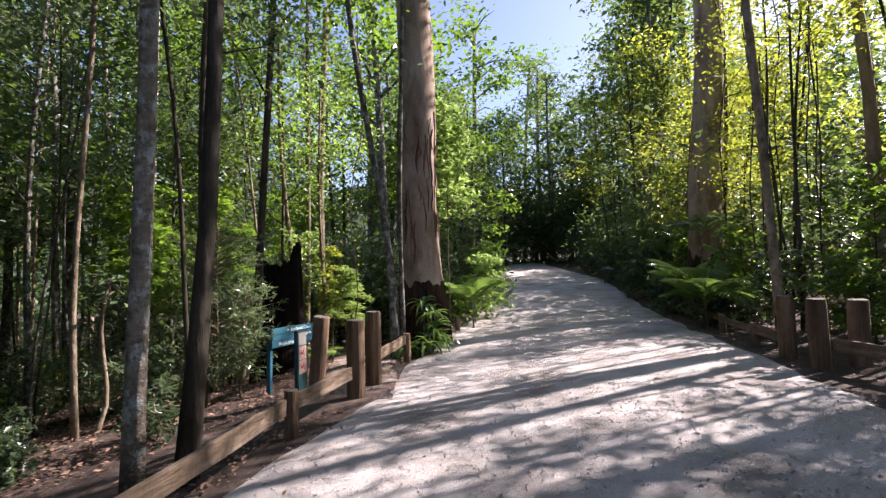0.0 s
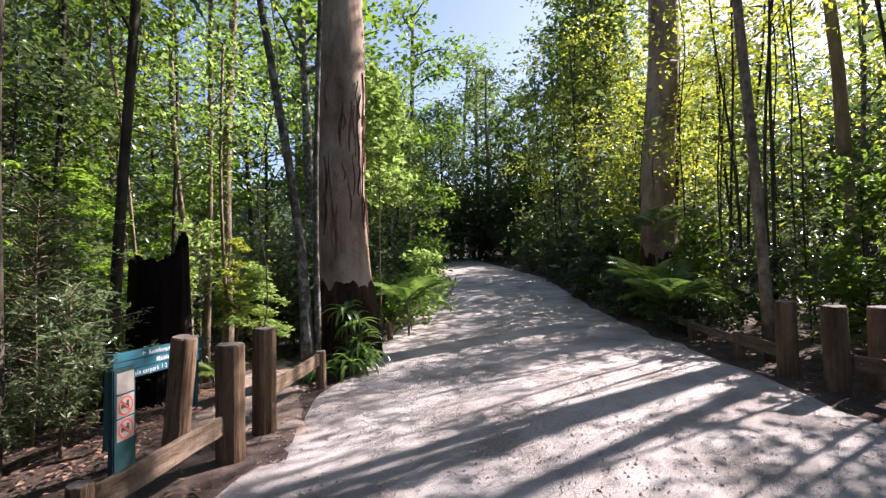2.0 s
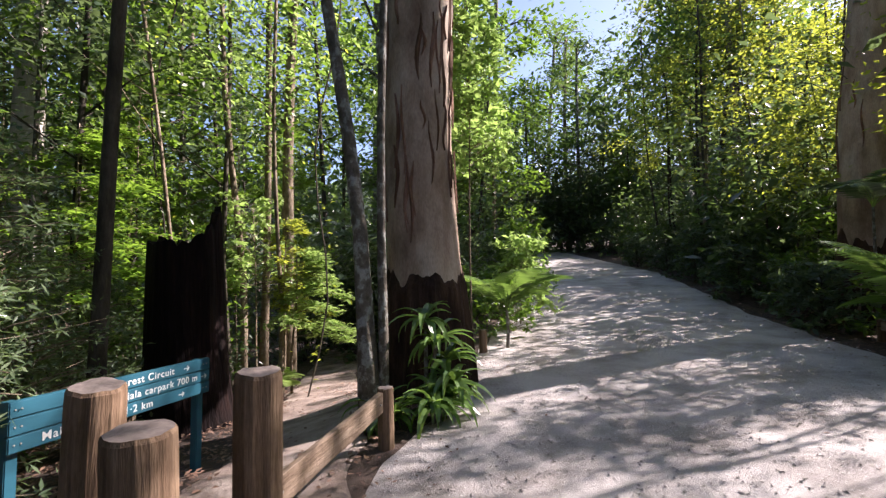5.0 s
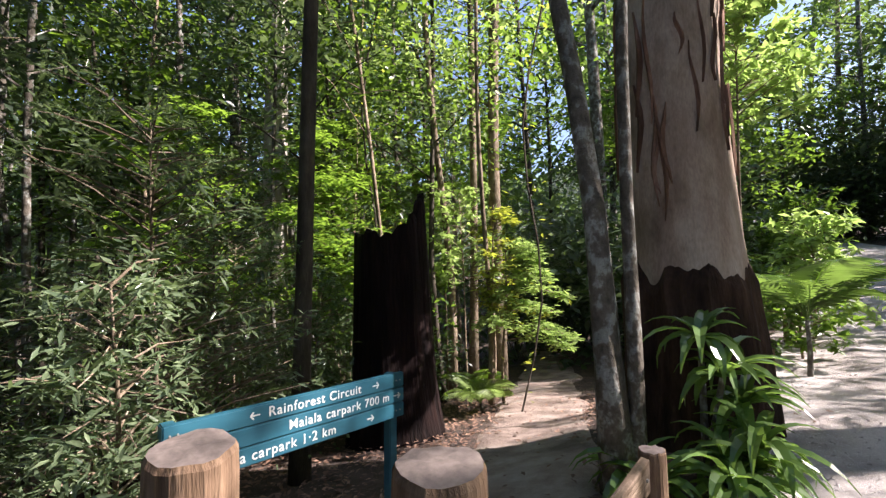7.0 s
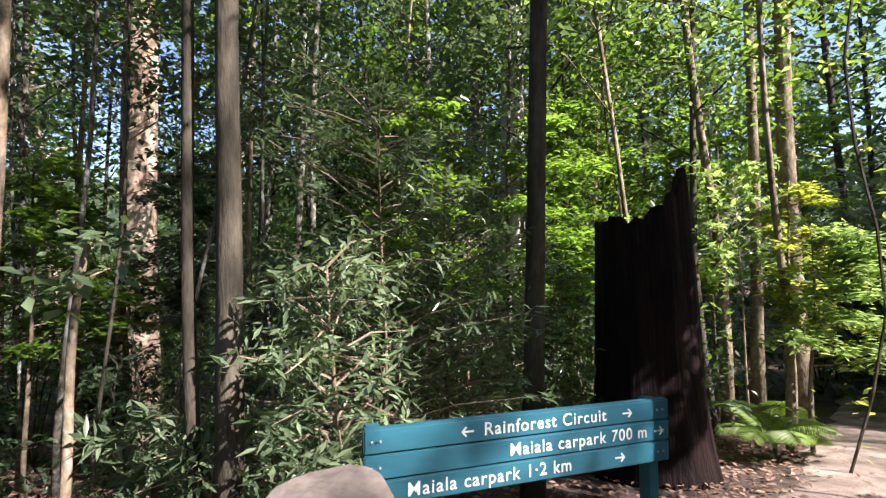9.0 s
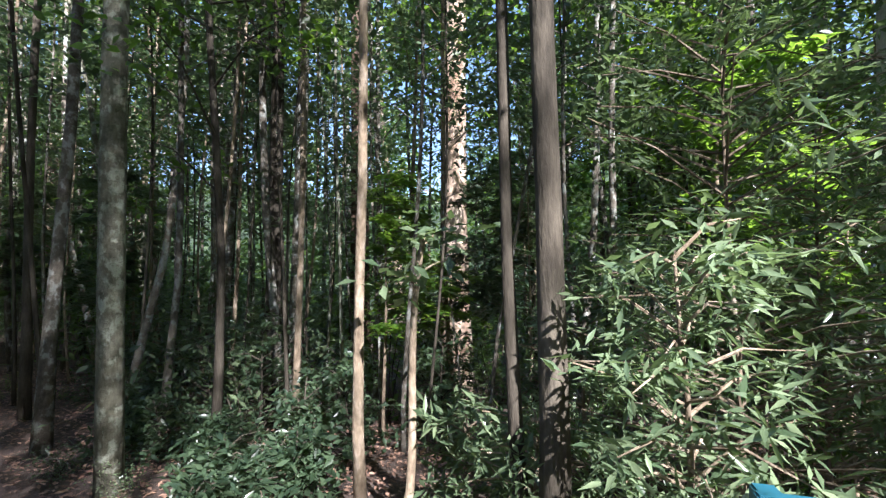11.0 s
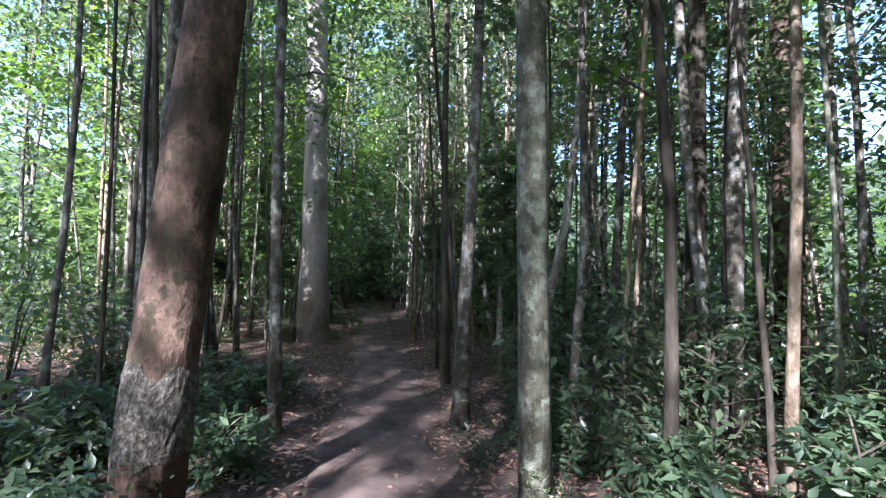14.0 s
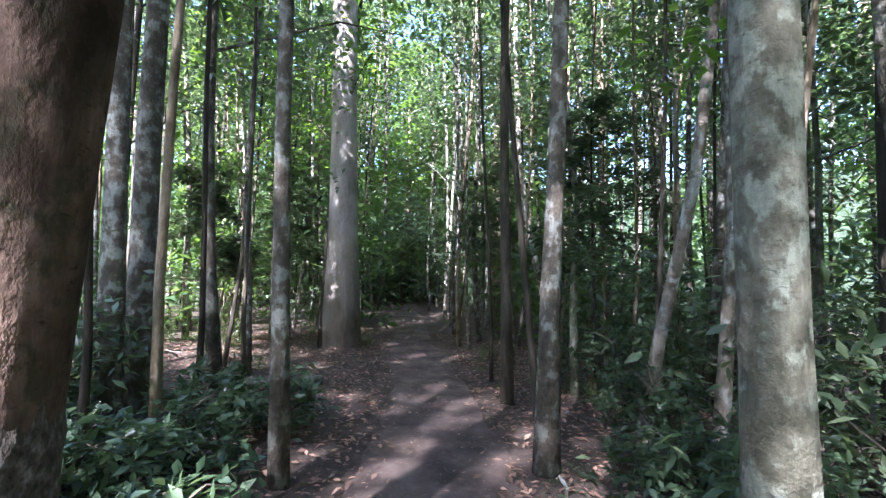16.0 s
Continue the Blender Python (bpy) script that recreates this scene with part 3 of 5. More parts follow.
def big_gum(base, r, top, seed, label, stocking, strips, bark):
    rng = np.random.default_rng(seed)
    z = ground(*base)
    e = thing("gum_tree", Matrix.Translation((*base, z)), label, "tree")
    n = 22
    rise = Vector(top) - Vector((*base, z))
    pts = [Vector((0, 0, -0.2)).lerp(rise, (i / (n - 1)) ** 1.5) + Vector((0.05 * math.sin(i * 0.8), 0.04 * math.cos(i), 0)) for i in range(n)]
    radii = [r * (1 - 0.45 * (i / (n - 1)) ** 1.5) * (1 + 0.22 * math.exp(-p.z * 1.7)) for i, p in enumerate(pts)]
    v, f = tube(pts, radii, 36, 0.07, seed)
    mesh_object("trunk", v, f, bark, e, smooth=True)
    # rough bark sleeve round the foot with a ragged upper hem
    rows, sides = 9, 44
    verts, faces = [], []
    for i in range(rows):
        for k in range(sides):
            a = 2 * math.pi * k / sides
            hem = stocking * (1 + 0.16 * noise.noise((2 * math.cos(a) + seed, 2 * math.sin(a), 0)) + 0.1 * noise.noise((7 * math.cos(a), 7 * math.sin(a), 1)))
            h = hem * i / (rows - 1)
            t = min(n - 1.001, (max(0, h + 0.2) / (rise.z + 0.2)) ** (1 / 1.5) * (n - 1))
            q = pts[int(t)].lerp(pts[int(t) + 1], t - int(t))
            rr = r * (1 + 0.22 * math.exp(-h * 1.7)) * (1.07 + 0.035 * math.sin(11 * a + seed) + 0.05 * noise.noise((5 * math.cos(a), 5 * math.sin(a), h * 1.1)))
            if i == rows - 1:
                rr = r * 0.96
            verts.append((q.x + rr * math.cos(a), q.y + rr * math.sin(a), h - 0.15))
    for i in range(rows - 1):
        for k in range(sides):
            j = (k + 1) % sides
            faces.append((i * sides + k, i * sides + j, (i + 1) * sides + j, (i + 1) * sides + k))
    mesh_object("rough_bark", verts, faces, STOCKING, e, "rough dark fibrous bark round the foot")
    for i in range(strips):
        a = rng.uniform(0, 2 * math.pi)
        h0 = stocking + rng.uniform(0.1, 3.2)
        ln = rng.uniform(0.35, 1.3)
        wd = rng.uniform(0.012, 0.045)
        vv, ff = [], []
        for k in range(7):
            h = h0 + ln * k / 6
            t = min(n - 1.001, ((h + 0.2) / (rise.z + 0.2)) ** (1 / 1.5) * (n - 1))
            q = pts[int(t)].lerp(pts[int(t) + 1], t - int(t))
            rr = (radii[int(t)] + (radii[int(t) + 1] - radii[int(t)]) * (t - int(t))) * 1.015 + 0.012
            ww = wd * math.sin(math.pi * (k + 0.35) / 6.7)
            for s in (-1, 0, 1):
                an = a + s * ww / rr + 0.06 * math.sin(k * 0.9 + i)
                lift = 0.012 if s == 0 else -0.012
                vv.append((q.x + (rr + lift) * math.cos(an), q.y + (rr + lift) * math.sin(an), q.z))
            if k:
                o = 3 * k
                ff += [(o - 3, o - 2, o + 1, o), (o - 2, o - 1, o + 2, o + 1)]
        mesh_object("bark_strip", vv, ff, BARK_FLAKE, e, "peeling reddish bark strip")
    limbs_and_crown(rng, e, pts, r * 0.4, 0.62, 1.0, 3.5, 9, 60, 0.22, bark, LEAF_FAR, cl=2.4)
    return e


big_gum(GUM, 0.50, (-0.75, 11.6, 22), 3, "huge smooth-barked gum tree with a dark rough foot", 1.72, 60, BARK_GUM)
big_gum((7.7, 13.9), 0.48, (9.6, 14.6, 24), 8, "huge gum tree rising behind the roadside palm", 1.9, 14, BARK_GUM)

# stems beside the gum
tree("twin_tree", (-0.98, 9.3), (-2.0, 9.9, 9), 0.078, 0.055, BARK_GREY, LEAF_MID, "crooked mottled grey tree leaning beside the gum", 21, 0.86, wob=0.12, foot=1.9)
tree("twin_tree", (-0.86, 9.3), (-0.75, 9.8, 9), 0.044, 0.036, BARK_GREY, LEAF_MID, "thin dark twin stem beside the gum", 22, 0.86, wob=0.05)
tree("slender_tree", (5.75, 7.95), (5.5, 8.3, 12), 0.075, 0.06, BARK_PALE, LEAF_MID, "straight lichen-spotted tree beside the log fence", 23, 0.6, reach=2.2, nlimb=9, foot=1.2, wob=0.05)
tree("slender_tree", (-2.2, 3.95), (-1.75, 4.5, 11), 0.075, 0.055, BARK_DARK, LEAF_MID, "thin dark leaning tree beside the fence", 25, 0.5)
tree("slender_tree", (-3.85, 9.2), (-3.25, 9.4, 11), 0.075, 0.06, BARK_DARK, LEAF_MID, "thin dark straight tree behind the trail sign", 26, 0.5, wob=0.04)
tree("pink_gum", (-9.4, 13.8), (-8.9, 14.3, 20), 0.30, 0.2, BARK_WHITE, LEAF_FAR, "tall pale pink-barked gum deep in the forest", 27, 0.75, reach=3, per=60, size=0.2, cl=2)
tree("slender_tree", (-4.75, 14.2), (-5.1, 14.4, 10), 0.07, 0.05, BARK_PALE, LEAF_MID, "wavy pale sapling behind the charred stump", 28, 0.45, wob=0.14)
tree("slender_tree", (-4.65, 15.0), (-4.4, 15.2, 12), 0.085, 0.06, BARK_PALE, LEAF_MID, "pale straight tree at the sunlit path bend", 29, 0.4, reach=1.8, wob=0.05)
tree("slender_tree", (-4.3, 15.6), (-4.1, 15.9, 11), 0.14, 0.1, BARK_PALE, LEAF_MID, "warm pale trunk at the sunlit path bend", 30, 0.5)
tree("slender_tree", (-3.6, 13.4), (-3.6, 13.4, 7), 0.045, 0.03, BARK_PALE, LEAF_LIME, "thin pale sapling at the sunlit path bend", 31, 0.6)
# down the lower path
tree("lichen_tree", (-2.66, 3.95), (-2.5, 4.15, 10), 0.085, 0.07, BARK_LICHEN, LEAF_DARK, "pale tree blotched with grey-green lichen by the path", 40, 0.6, wob=0.03, foot=1.15, sides=14)
def lichen_skin(e, low, high, seed):
    """A ragged pale crust that wraps one side of a trunk's foot."""
    trunk = [o for o in e.children if o.name.startswith("trunk")][0]
    vs = [v.co.copy() for v in trunk.data.vertices]
    sides = 16
    rings = [vs[i * sides:(i + 1) * sides] for i in range(len(vs) // sides)]
    mids = [sum(r, Vector()) / sides for r in rings]
    rads = [(r[0] - m).length for r, m in zip(rings, mids)]

    def at(z):
        for i in range(len(mids) - 1):
            if mids[i].z <= z <= mids[i + 1].z:
                k = (z - mids[i].z) / (mids[i + 1].z - mids[i].z)
                return mids[i].lerp(mids[i + 1], k), rads[i] + (rads[i + 1] - rads[i]) * k
        return mids[0], rads[0]
    verts, faces, cols, rows = [], [], 40, 9
    for i in range(rows):
        for k in range(cols):
            a = 2 * math.pi * k / cols
            lo = low + 0.12 * noise.noise((2 * math.cos(a), 2 * math.sin(a), seed)) + 0.05 * noise.noise((9 * math.cos(a), 9 * math.sin(a), seed))
            hi = high + 0.09 * noise.noise((1.5 * math.cos(a), 1.5 * math.sin(a), seed + 4)) + 0.07 * noise.noise((9 * math.cos(a), 9 * math.sin(a), seed + 4))
            z = lo + (hi - lo) * i / (rows - 1)
            m, r = at(z)
            rr = r * (1.0 if i in (0, rows - 1) else 1.05 + 0.05 * noise.noise((14 * math.cos(a), 14 * math.sin(a), z * 14)))
            verts.append((m.x + rr * math.cos(a), m.y + rr * math.sin(a), z))
    for i in range(rows - 1):
        for k in range(cols):
            j = (k + 1) % cols
            faces.append((i * cols + k, i * cols + j, (i + 1) * cols + j, (i + 1) * cols + k))
    mesh_object("lichen_crust", verts, faces, LICHEN, e, "rough pale grey lichen crust")


leaning = tree("leaning_tree", (-3.62, 1.85), (-4.24, 2.35, 9), 0.185, 0.13, BARK_RED, LEAF_DARK, "thick reddish tree leaning over the path with mossy foot", 41, 0.6, wob=0.05, foot=1.12, sides=16)
lichen_skin(leaning, 0.46, 0.98, 5)
tree("slender_tree", (-5.68, 3.22), (-5.6, 3.2, 12), 0.108, 0.09, BARK_MOSSY, LEAF_DARK, "straight mottled grey-green tree beside the path", 42, 0.55, wob=0.03, foot=1.15)
tree("white_gum", (-8.8, -4.95), (-8.7, -5.1, 20), 0.28, 0.2, BARK_WHITE, LEAF_FAR, "tall white gum standing beside the forest path", 43, 0.7, wob=0.05, sides=16, reach=3, per=60, size=0.2, cl=2)
tree("slender_tree", (-5.2, 0.35), (-5.2, 0.2, 11), 0.055, 0.05, BARK_GREY, LEAF_DARK, SLIM, 44, 0.5, wob=0.05)
tree("slender_tree", (-8.3, -0.1), (-8.6, -0.4, 12), 0.06, 0.04, BARK_DARK, LEAF_DARK, SLIM, 45, 0.45, wob=0.1)
tree("slender_tree", (-6.95, 1.4), (-7.9, 0.9, 12), 0.075, 0.05, BARK_GREY, LEAF_DARK, "grey tree leaning beside the forest path", 46, 0.5, wob=0.1)
tree("slender_tree", (-6.93, 4.5), (-6.9, 4.6, 10), 0.036, 0.03, BARK_PALE, LEAF_DARK, SLIM, 47, 0.5)
tree("slender_tree", (-4.4, -1.45), (-4.5, -1.5, 12), 0.09, 0.07, BARK_GREY, LEAF_DARK, "twin grey tree with flaking bark above the path", 53, 0.5, wob=0.06)
tree("slender_tree", (-4.7, -1.75), (-4.6, -1.6, 12), 0.11, 0.08, BARK_GREY, LEAF_DARK, "stout grey tree with flaking bark above the path", 54, 0.5, wob=0.06)
tree("red_gum", (-14.7, 3.6), (-14.9, 3.6, 18), 0.26, 0.2, BARK_RED, LEAF_FAR, "reddish gum trunk in the lower forest", 55, 0.6, reach=3, size=0.2, cl=2)
tree("slender_tree", (-9.0, 3.4), (-9.1, 3.3, 14), 0.115, 0.09, BARK_DARK, LEAF_DARK, "dark tall tree among the understorey", 48, 0.5, reach=2.4)
tree("slender_tree", (-9.15, 3.68), (-9.0, 4.0, 13), 0.10, 0.08, BARK_GREY, LEAF_DARK, "grey tree standing close beside a darker one", 56, 0.5, wob=0.05)
tree("pink_gum", (-14.2, 6.4), (-14.4, 6.6, 20), 0.36, 0.28, BARK_GUM, LEAF_FAR, "broad pale pink-barked gum in the lower forest", 57, 0.7, reach=3, per=60, size=0.2, cl=2, sides=16)
tree("sapling", (-4.66, 5.78), (-4.45, 5.7, 7), 0.036, 0.028, BARK_PALE, LEAF_GLOSS, "thin sunlit pale sapling", 49, 0.75)
tree("sapling", (-4.62, 6.0), (-4.5, 6.3, 1.5), 0.032, 0.02, BARK_PALE, LEAF_GLOSS, "bent sunlit pale sapling with few leaves", 50, 0.8, nlimb=3, per=8, size=0.12, reach=0.4, cl=0.3)
tree("forked_tree", (-3.62, 6.88), (-3.45, 7.1, 9), 0.062, 0.05, BARK_DARK, LEAF_DARK, "forked dark-barked tree behind the glossy shrub", 51, 0.5, reach=2)
tree("forked_tree", (-3.7, 6.8), (-4.3, 6.5, 8), 0.034, 0.026, BARK_DARK, LEAF_DARK, "leaning dark stem beside the forked tree", 52, 0.6, reach=2)


def stump():
    x, y, r = -3.95, 11.0, 0.47
    z = ground(x, y)
    top = 2.5 - z
    e = thing("charred_stump", Matrix.Translation((x, y, z - 0.2)), "tall hollow charred tree stump with jagged broken top", "stump")
    sides, rows = 40, 14
    verts, faces = [], []
    for i in range(rows):
        for k in range(sides):
            a = 2 * math.pi * k / sides
            # the highest splinter stands on the side towards the path
            peak = top * (0.84 + 0.16 * max(0, math.cos(a - 0.5)) ** 3) + 0.2 * noise.noise((4 * math.cos(a), 4 * math.sin(a), 2)) + 0.16 * noise.noise((11 * math.cos(a), 11 * math.sin(a), 2))
            t = i / (rows - 1)
            hh = peak * t
            rr = r * (1.22 - 0.25 * t) * (1 + 0.25 * math.exp(-hh * 2)) * (1 + 0.02 * math.sin(9 * a) + 0.07 * noise.noise((3 * math.cos(a), 3 * math.sin(a), hh * 0.5)))
            verts.append((rr * math.cos(a), rr * math.sin(a), hh))
    for i in range(rows - 1):
        for k in range(sides):
            j = (k + 1) % sides
            faces.append((i * sides + k, i * sides + j, (i + 1) * sides + j, (i + 1) * sides + k))
    o = len(verts)
    for k in range(sides):
        p = verts[(rows - 1) * sides + k]
        verts.append((p[0] * 0.8, p[1] * 0.8, p[2] - 0.02))
    for k in range(sides):
        p = verts[(rows - 1) * sides + k]
        verts.append((p[0] * 0.75, p[1] * 0.75, top * 0.6))
    for k in range(sides):
        j = (k + 1) % sides
        faces.append(((rows - 1) * sides + k, (rows - 1) * sides + j, o + j, o + k))
        faces.append((o + k, o + j, o + sides + j, o + sides + k))
    faces.append(tuple(o + sides + k for k in range(sides)))
    mesh_object("shell", verts, faces, CHAR_SHADED, e)


stump()


# ---- forest round about ----
def slot_tree(seed, h, r, bark, leaf, lo, reach, nlimb, per, size, cl, label, name="understorey_tree", wob=0.12, twigs=4):
    """A pattern tree at the origin, to be copied."""
    rng = np.random.default_rng(seed)
    e = thing(name, Matrix(), label, "tree", "forest trees")
    pts = bent(rng, (0, 0, -0.3), (rng.normal(0, 0.35), rng.normal(0, 0.35), h), 9, wob)
    v, f = tube(pts, flare(r, r * 0.55, 9, 1.4), 8, 0.12, seed)
    mesh_object("trunk", v, f, bark, e, smooth=True)
    limbs_and_crown(rng, e, pts, r, lo, 1.0, reach, nlimb, per, size, bark, leaf, cl=cl, twigs=twigs)
    return e


def bush(seed, h, w, n, size, leaf, label, aspect=0.4, name="bush", droop=0.25):
    rng = np.random.default_rng(seed)
    e = thing(name, Matrix(), label, "bush", "undergrowth bushes")
    lumps, cs = [], []
    for i in range(7):
        a, k = rng.uniform(0, 2 * math.pi), rng.uniform(0.2, 1.0)
        tip = Vector((math.cos(a) * w * k * 0.5, math.sin(a) * w * k * 0.5, h * rng.uniform(0.5, 1)))
        lumps.append(tube([Vector((0, 0, -0.1)), tip * 0.5 + Vector((0, 0, 0.1 * h)), tip], [0.014, 0.009, 0.004], 5))
        for _ in range(5):
            cs.append(tip * rng.uniform(0.35, 1.05) + Vector(rng.normal(0, 0.16 * w, 3)))
    v, f = join(*lumps)
    tagged(mesh_object("stemwork", v, f, BARK_PALE if seed % 2 else BARK_DARK, e), kind="stuff")
    sp = clumps(rng, cs, w * 0.36, max(4, n // len(cs)), 0.8)
    sp[:, 2] = np.maximum(sp[:, 2], 0.05)
    v, f = leaves(rng, sp, size, aspect, droop)
    leaf_part("foliage", v, f, leaf, e)
    return e


def scatter(patterns, spots, rng, smin=0.8, smax=1.25):
    """Each pattern goes to its first spot; copies take the rest."""
    used = set()
    for i, (x, y) in enumerate(spots):
        p = patterns[i % len(patterns)]
        s = rng.uniform(smin, smax)
        m = pose(x, y, ground(x, y) - 0.02, rng.normal(0, 1.5), rng.normal(0, 1.5), rng.uniform(0, 360)) @ Matrix.Scale(s, 4)
        if p.name not in used:
            used.add(p.name)
            p.matrix_world = m
        else:
            copy_thing(p, m)


def path_gap(x, y):
    return min(min(math.hypot(x - q.x, y - q.y) for q in mid_a), min(math.hypot(x - q.x, y - q.y) for q in mid_b))


KEEP = [(-2.6, 8.0, 0.9), (-1.78, 5.5, 0.7), (-0.42, 10.7, 1.3), (-3.95, 11.0, 1.0), (5.75, 7.95, 0.6), (-3.1, 9.8, 0.9), (-1.4, 6.4, 3.0), (-2.9, 11.0, 1.0), (0.5, 9, 2)]


def free(x, y, road_gap, walk_gap):
    if road_left(y) - road_gap < x < road_right(y) + road_gap:
        return False
    if path_gap(x, y) < walk_gap:
        return False
    k = max(0.0, min(1.0, ((x + 3.3) * -4.85 + (y - 4.3) * -8.45) / 94.9))
    if math.hypot(x + 3.3 + 4.85 * k, y - 4.3 + 8.45 * k) < 0.75:
        return False
    return all(math.hypot(x - a, y - b) > r for a, b, r in KEEP)


def spots_in(rng, n, x0, x1, y0, y1, road_gap, walk_gap, apart, test=None):
    out = []
    for _ in range(n * 40):
        if len(out) >= n:
            break
        x, y = rng.uniform(x0, x1), rng.uniform(y0, y1)
        if free(x, y, road_gap, walk_gap) and (not test or test(x, y)) and all((x - a) ** 2 + (y - b) ** 2 > apart ** 2 for a, b in out):
            out.append((x, y))
    return out


rng = np.random.default_rng(77)
KINDS = ["slim grey understorey tree with sparse dark leaves", "slim dark understorey tree with bright leaves",
         "slim pale understorey tree with sparse dark leaves", "slim mottled understorey tree with bright leaves"]
west = [slot_tree(100 + i, rng.uniform(8, 13), rng.uniform(0.035, 0.075), [BARK_GREY, BARK_DARK, BARK_PALE, BARK_GREY][i % 4], [LEAF_DARK, LEAF_MID, LEAF_DARK, LEAF_DARK][i % 4],
                  rng.uniform(0.25, 0.55), 1.9, 12, 62, 0.15, 0.68, KINDS[i % 4], twigs=2) for i in range(8)]


def off_eye(x, y):
    return math.hypot(x + 1.4, y - 6.4) > 4.6


scatter(west, spots_in(rng, 110, -22, -4, -16, 20, 2.0, 1.35, 1.05, off_eye), rng)
# these crowns carry the leaf colour brightened to look lit from behind
SUNLIT = ["slim roadside tree with leaves tinted a sunlit yellow-green", "slender vine-hung tree with leaves tinted a sunlit yellow-green"]
east = [slot_tree(120 + i, rng.uniform(8, 13), rng.uniform(0.04, 0.08), [BARK_DARK, BARK_GREY][i % 2], LEAF_SUN_TINT, rng.uniform(0.15, 0.4), 2.0, 13, 56, 0.15, 0.75, SUNLIT[i % 2], "roadside_tree", twigs=2) for i in range(4)]
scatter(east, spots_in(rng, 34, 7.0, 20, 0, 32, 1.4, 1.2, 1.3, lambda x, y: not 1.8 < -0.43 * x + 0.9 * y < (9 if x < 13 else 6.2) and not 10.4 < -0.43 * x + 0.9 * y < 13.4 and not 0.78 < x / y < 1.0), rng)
POLES = ["thin bare pole of a young tree", "thin dark pole of a young tree"]
poles = [slot_tree(115 + i, rng.uniform(6.5, 9.5), rng.uniform(0.018, 0.034), [BARK_GREY, BARK_DARK, BARK_DARK][i % 3], LEAF_DARK, 0.5, 1.0, 7, 24, 0.11, 0.5, POLES[i % 2], "pole_tree", 0.09, twigs=2) for i in range(6)]
scatter(poles, spots_in(rng, 60, -14, -2.4, -12, 8, 1.5, 0.8, 0.45, lambda x, y: path_gap(x, y) < 6 and math.hypot(x + 1.4, y - 6.4) > 3.2), rng, 0.8, 1.2)
TALL = ["tall dark forest tree with a broad leafy crown", "tall pale forest tree with a broad leafy crown", "tall grey forest tree with a broad leafy crown"]
tall = [slot_tree(130 + i, rng.uniform(14, 20), rng.uniform(0.12, 0.22), [BARK_DARK, BARK_PALE, BARK_GREY][i % 3], [LEAF_FAR, LEAF_MID][i % 2], rng.uniform(0.3, 0.5), 3.3, 15, 56, 0.37, 1.35,
                  TALL[i % 3], "forest_tree", twigs=2) for i in range(6)]


def sunward(x, y):
    """How far a place lies across the line of the sun's rays."""
    return -0.43 * x + 0.9 * y


def under_gap(x, y):
    return 7 < x < 28 and 2.5 < sunward(x, y) < 14.5


def sky_free(x, y):
    """Leaves the gap in the canopy over the road open."""
    return y < 18 or not 0.07 < x / y < 0.4


far_spots = spots_in(rng, 54, -42, -9, -34, 42, 2, 2.4, 3.2) + spots_in(rng, 34, 10, 38, -14, 52, 3, 2, 3.4, lambda x, y: not under_gap(x, y) and sky_free(x, y))
far_spots += spots_in(rng, 22, -8, 15, 24, 46, 1.2, 2, 2.6, sky_free) + spots_in(rng, 26, -6, 22, 44, 62, -9, 2, 2.2)
scatter(tall, far_spots, rng)
# gums added to cast trunk shadows and shade the forest past the road
high = [slot_tree(140 + i, rng.uniform(19, 22), 0.13, [BARK_WHITE, BARK_GUM][i % 2], LEAF_FAR, 0.66, 3.0, 12, 28, 0.3, 1.2, "added bare-stemmed gum whose high crown shades the forest", "gum_tree") for i in range(2)]
scatter(high, spots_in(rng, 8, 8.5, 13.5, 2, 24, 1.5, 2, 1.5, lambda x, y: 0.0 < sunward(x, y) < 2.0 or 4.3 < sunward(x, y) < 5.2), rng, 0.95, 1.1)
low = [bush(160 + i, rng.uniform(1.2, 2.4), rng.uniform(1.2, 2.0), 570, 0.14, [LEAF_DARK, LEAF_MID, LEAF_GLOSS][i % 3], ["dark-leaved bush on the forest floor", "bright green leafy bush on the forest floor", "glossy-leaved bush on the forest floor"][i % 3]) for i in range(6)]
scatter(low, spots_in(rng, 40, -9, -2.6, 3, 14, 1.0, 1.6, 0.7, lambda x, y: off_eye(x, y) and x + y > 3.5) + spots_in(rng, 85, -19, -2.6, -14, 24, 1.4, 2.6, 1.0, off_eye), rng, 0.6, 1.2)
scatter([copy_thing(p, Matrix()) for p in low], spots_in(rng, 46, -12, -1.8, -9, 7, 0.6, 0.85, 0.5, lambda x, y: path_gap(x, y) < 2.6 and math.hypot(x + 1.4, y - 6.4) > 2.2), rng, 0.18, 0.4)
THICK = ["dense dark thicket of tall bushes", "dense mid-green thicket of tall bushes"]
big_low = [bush(170 + i, rng.uniform(3, 5), rng.uniform(2.6, 3.6), 1100, 0.285, [LEAF_DARK, LEAF_FAR][i % 2], THICK[i % 2], name="thicket") for i in range(4)]
scatter(big_low, spots_in(rng, 46, 8.2, 22, -8, 46, 2.2, 2, 1.8, lambda x, y: not (x < 17 and -0.5 < sunward(x, y) < 7.5) and not (x < 12 and sunward(x, y) < 11)) + spots_in(rng, 28, -9, 4, 17, 50, 1.2, 1.6, 1.7) + spots_in(rng, 46, -38, -13, -28, 34, 1, 2.2, 2.3) + spots_in(rng, 28, -28, -9, -24, 8, 1, 2.6, 1.9) + spots_in(rng, 14, -14, -3, -26, -6, 1.5, 1.8, 1.9), rng, 0.7, 1.25)
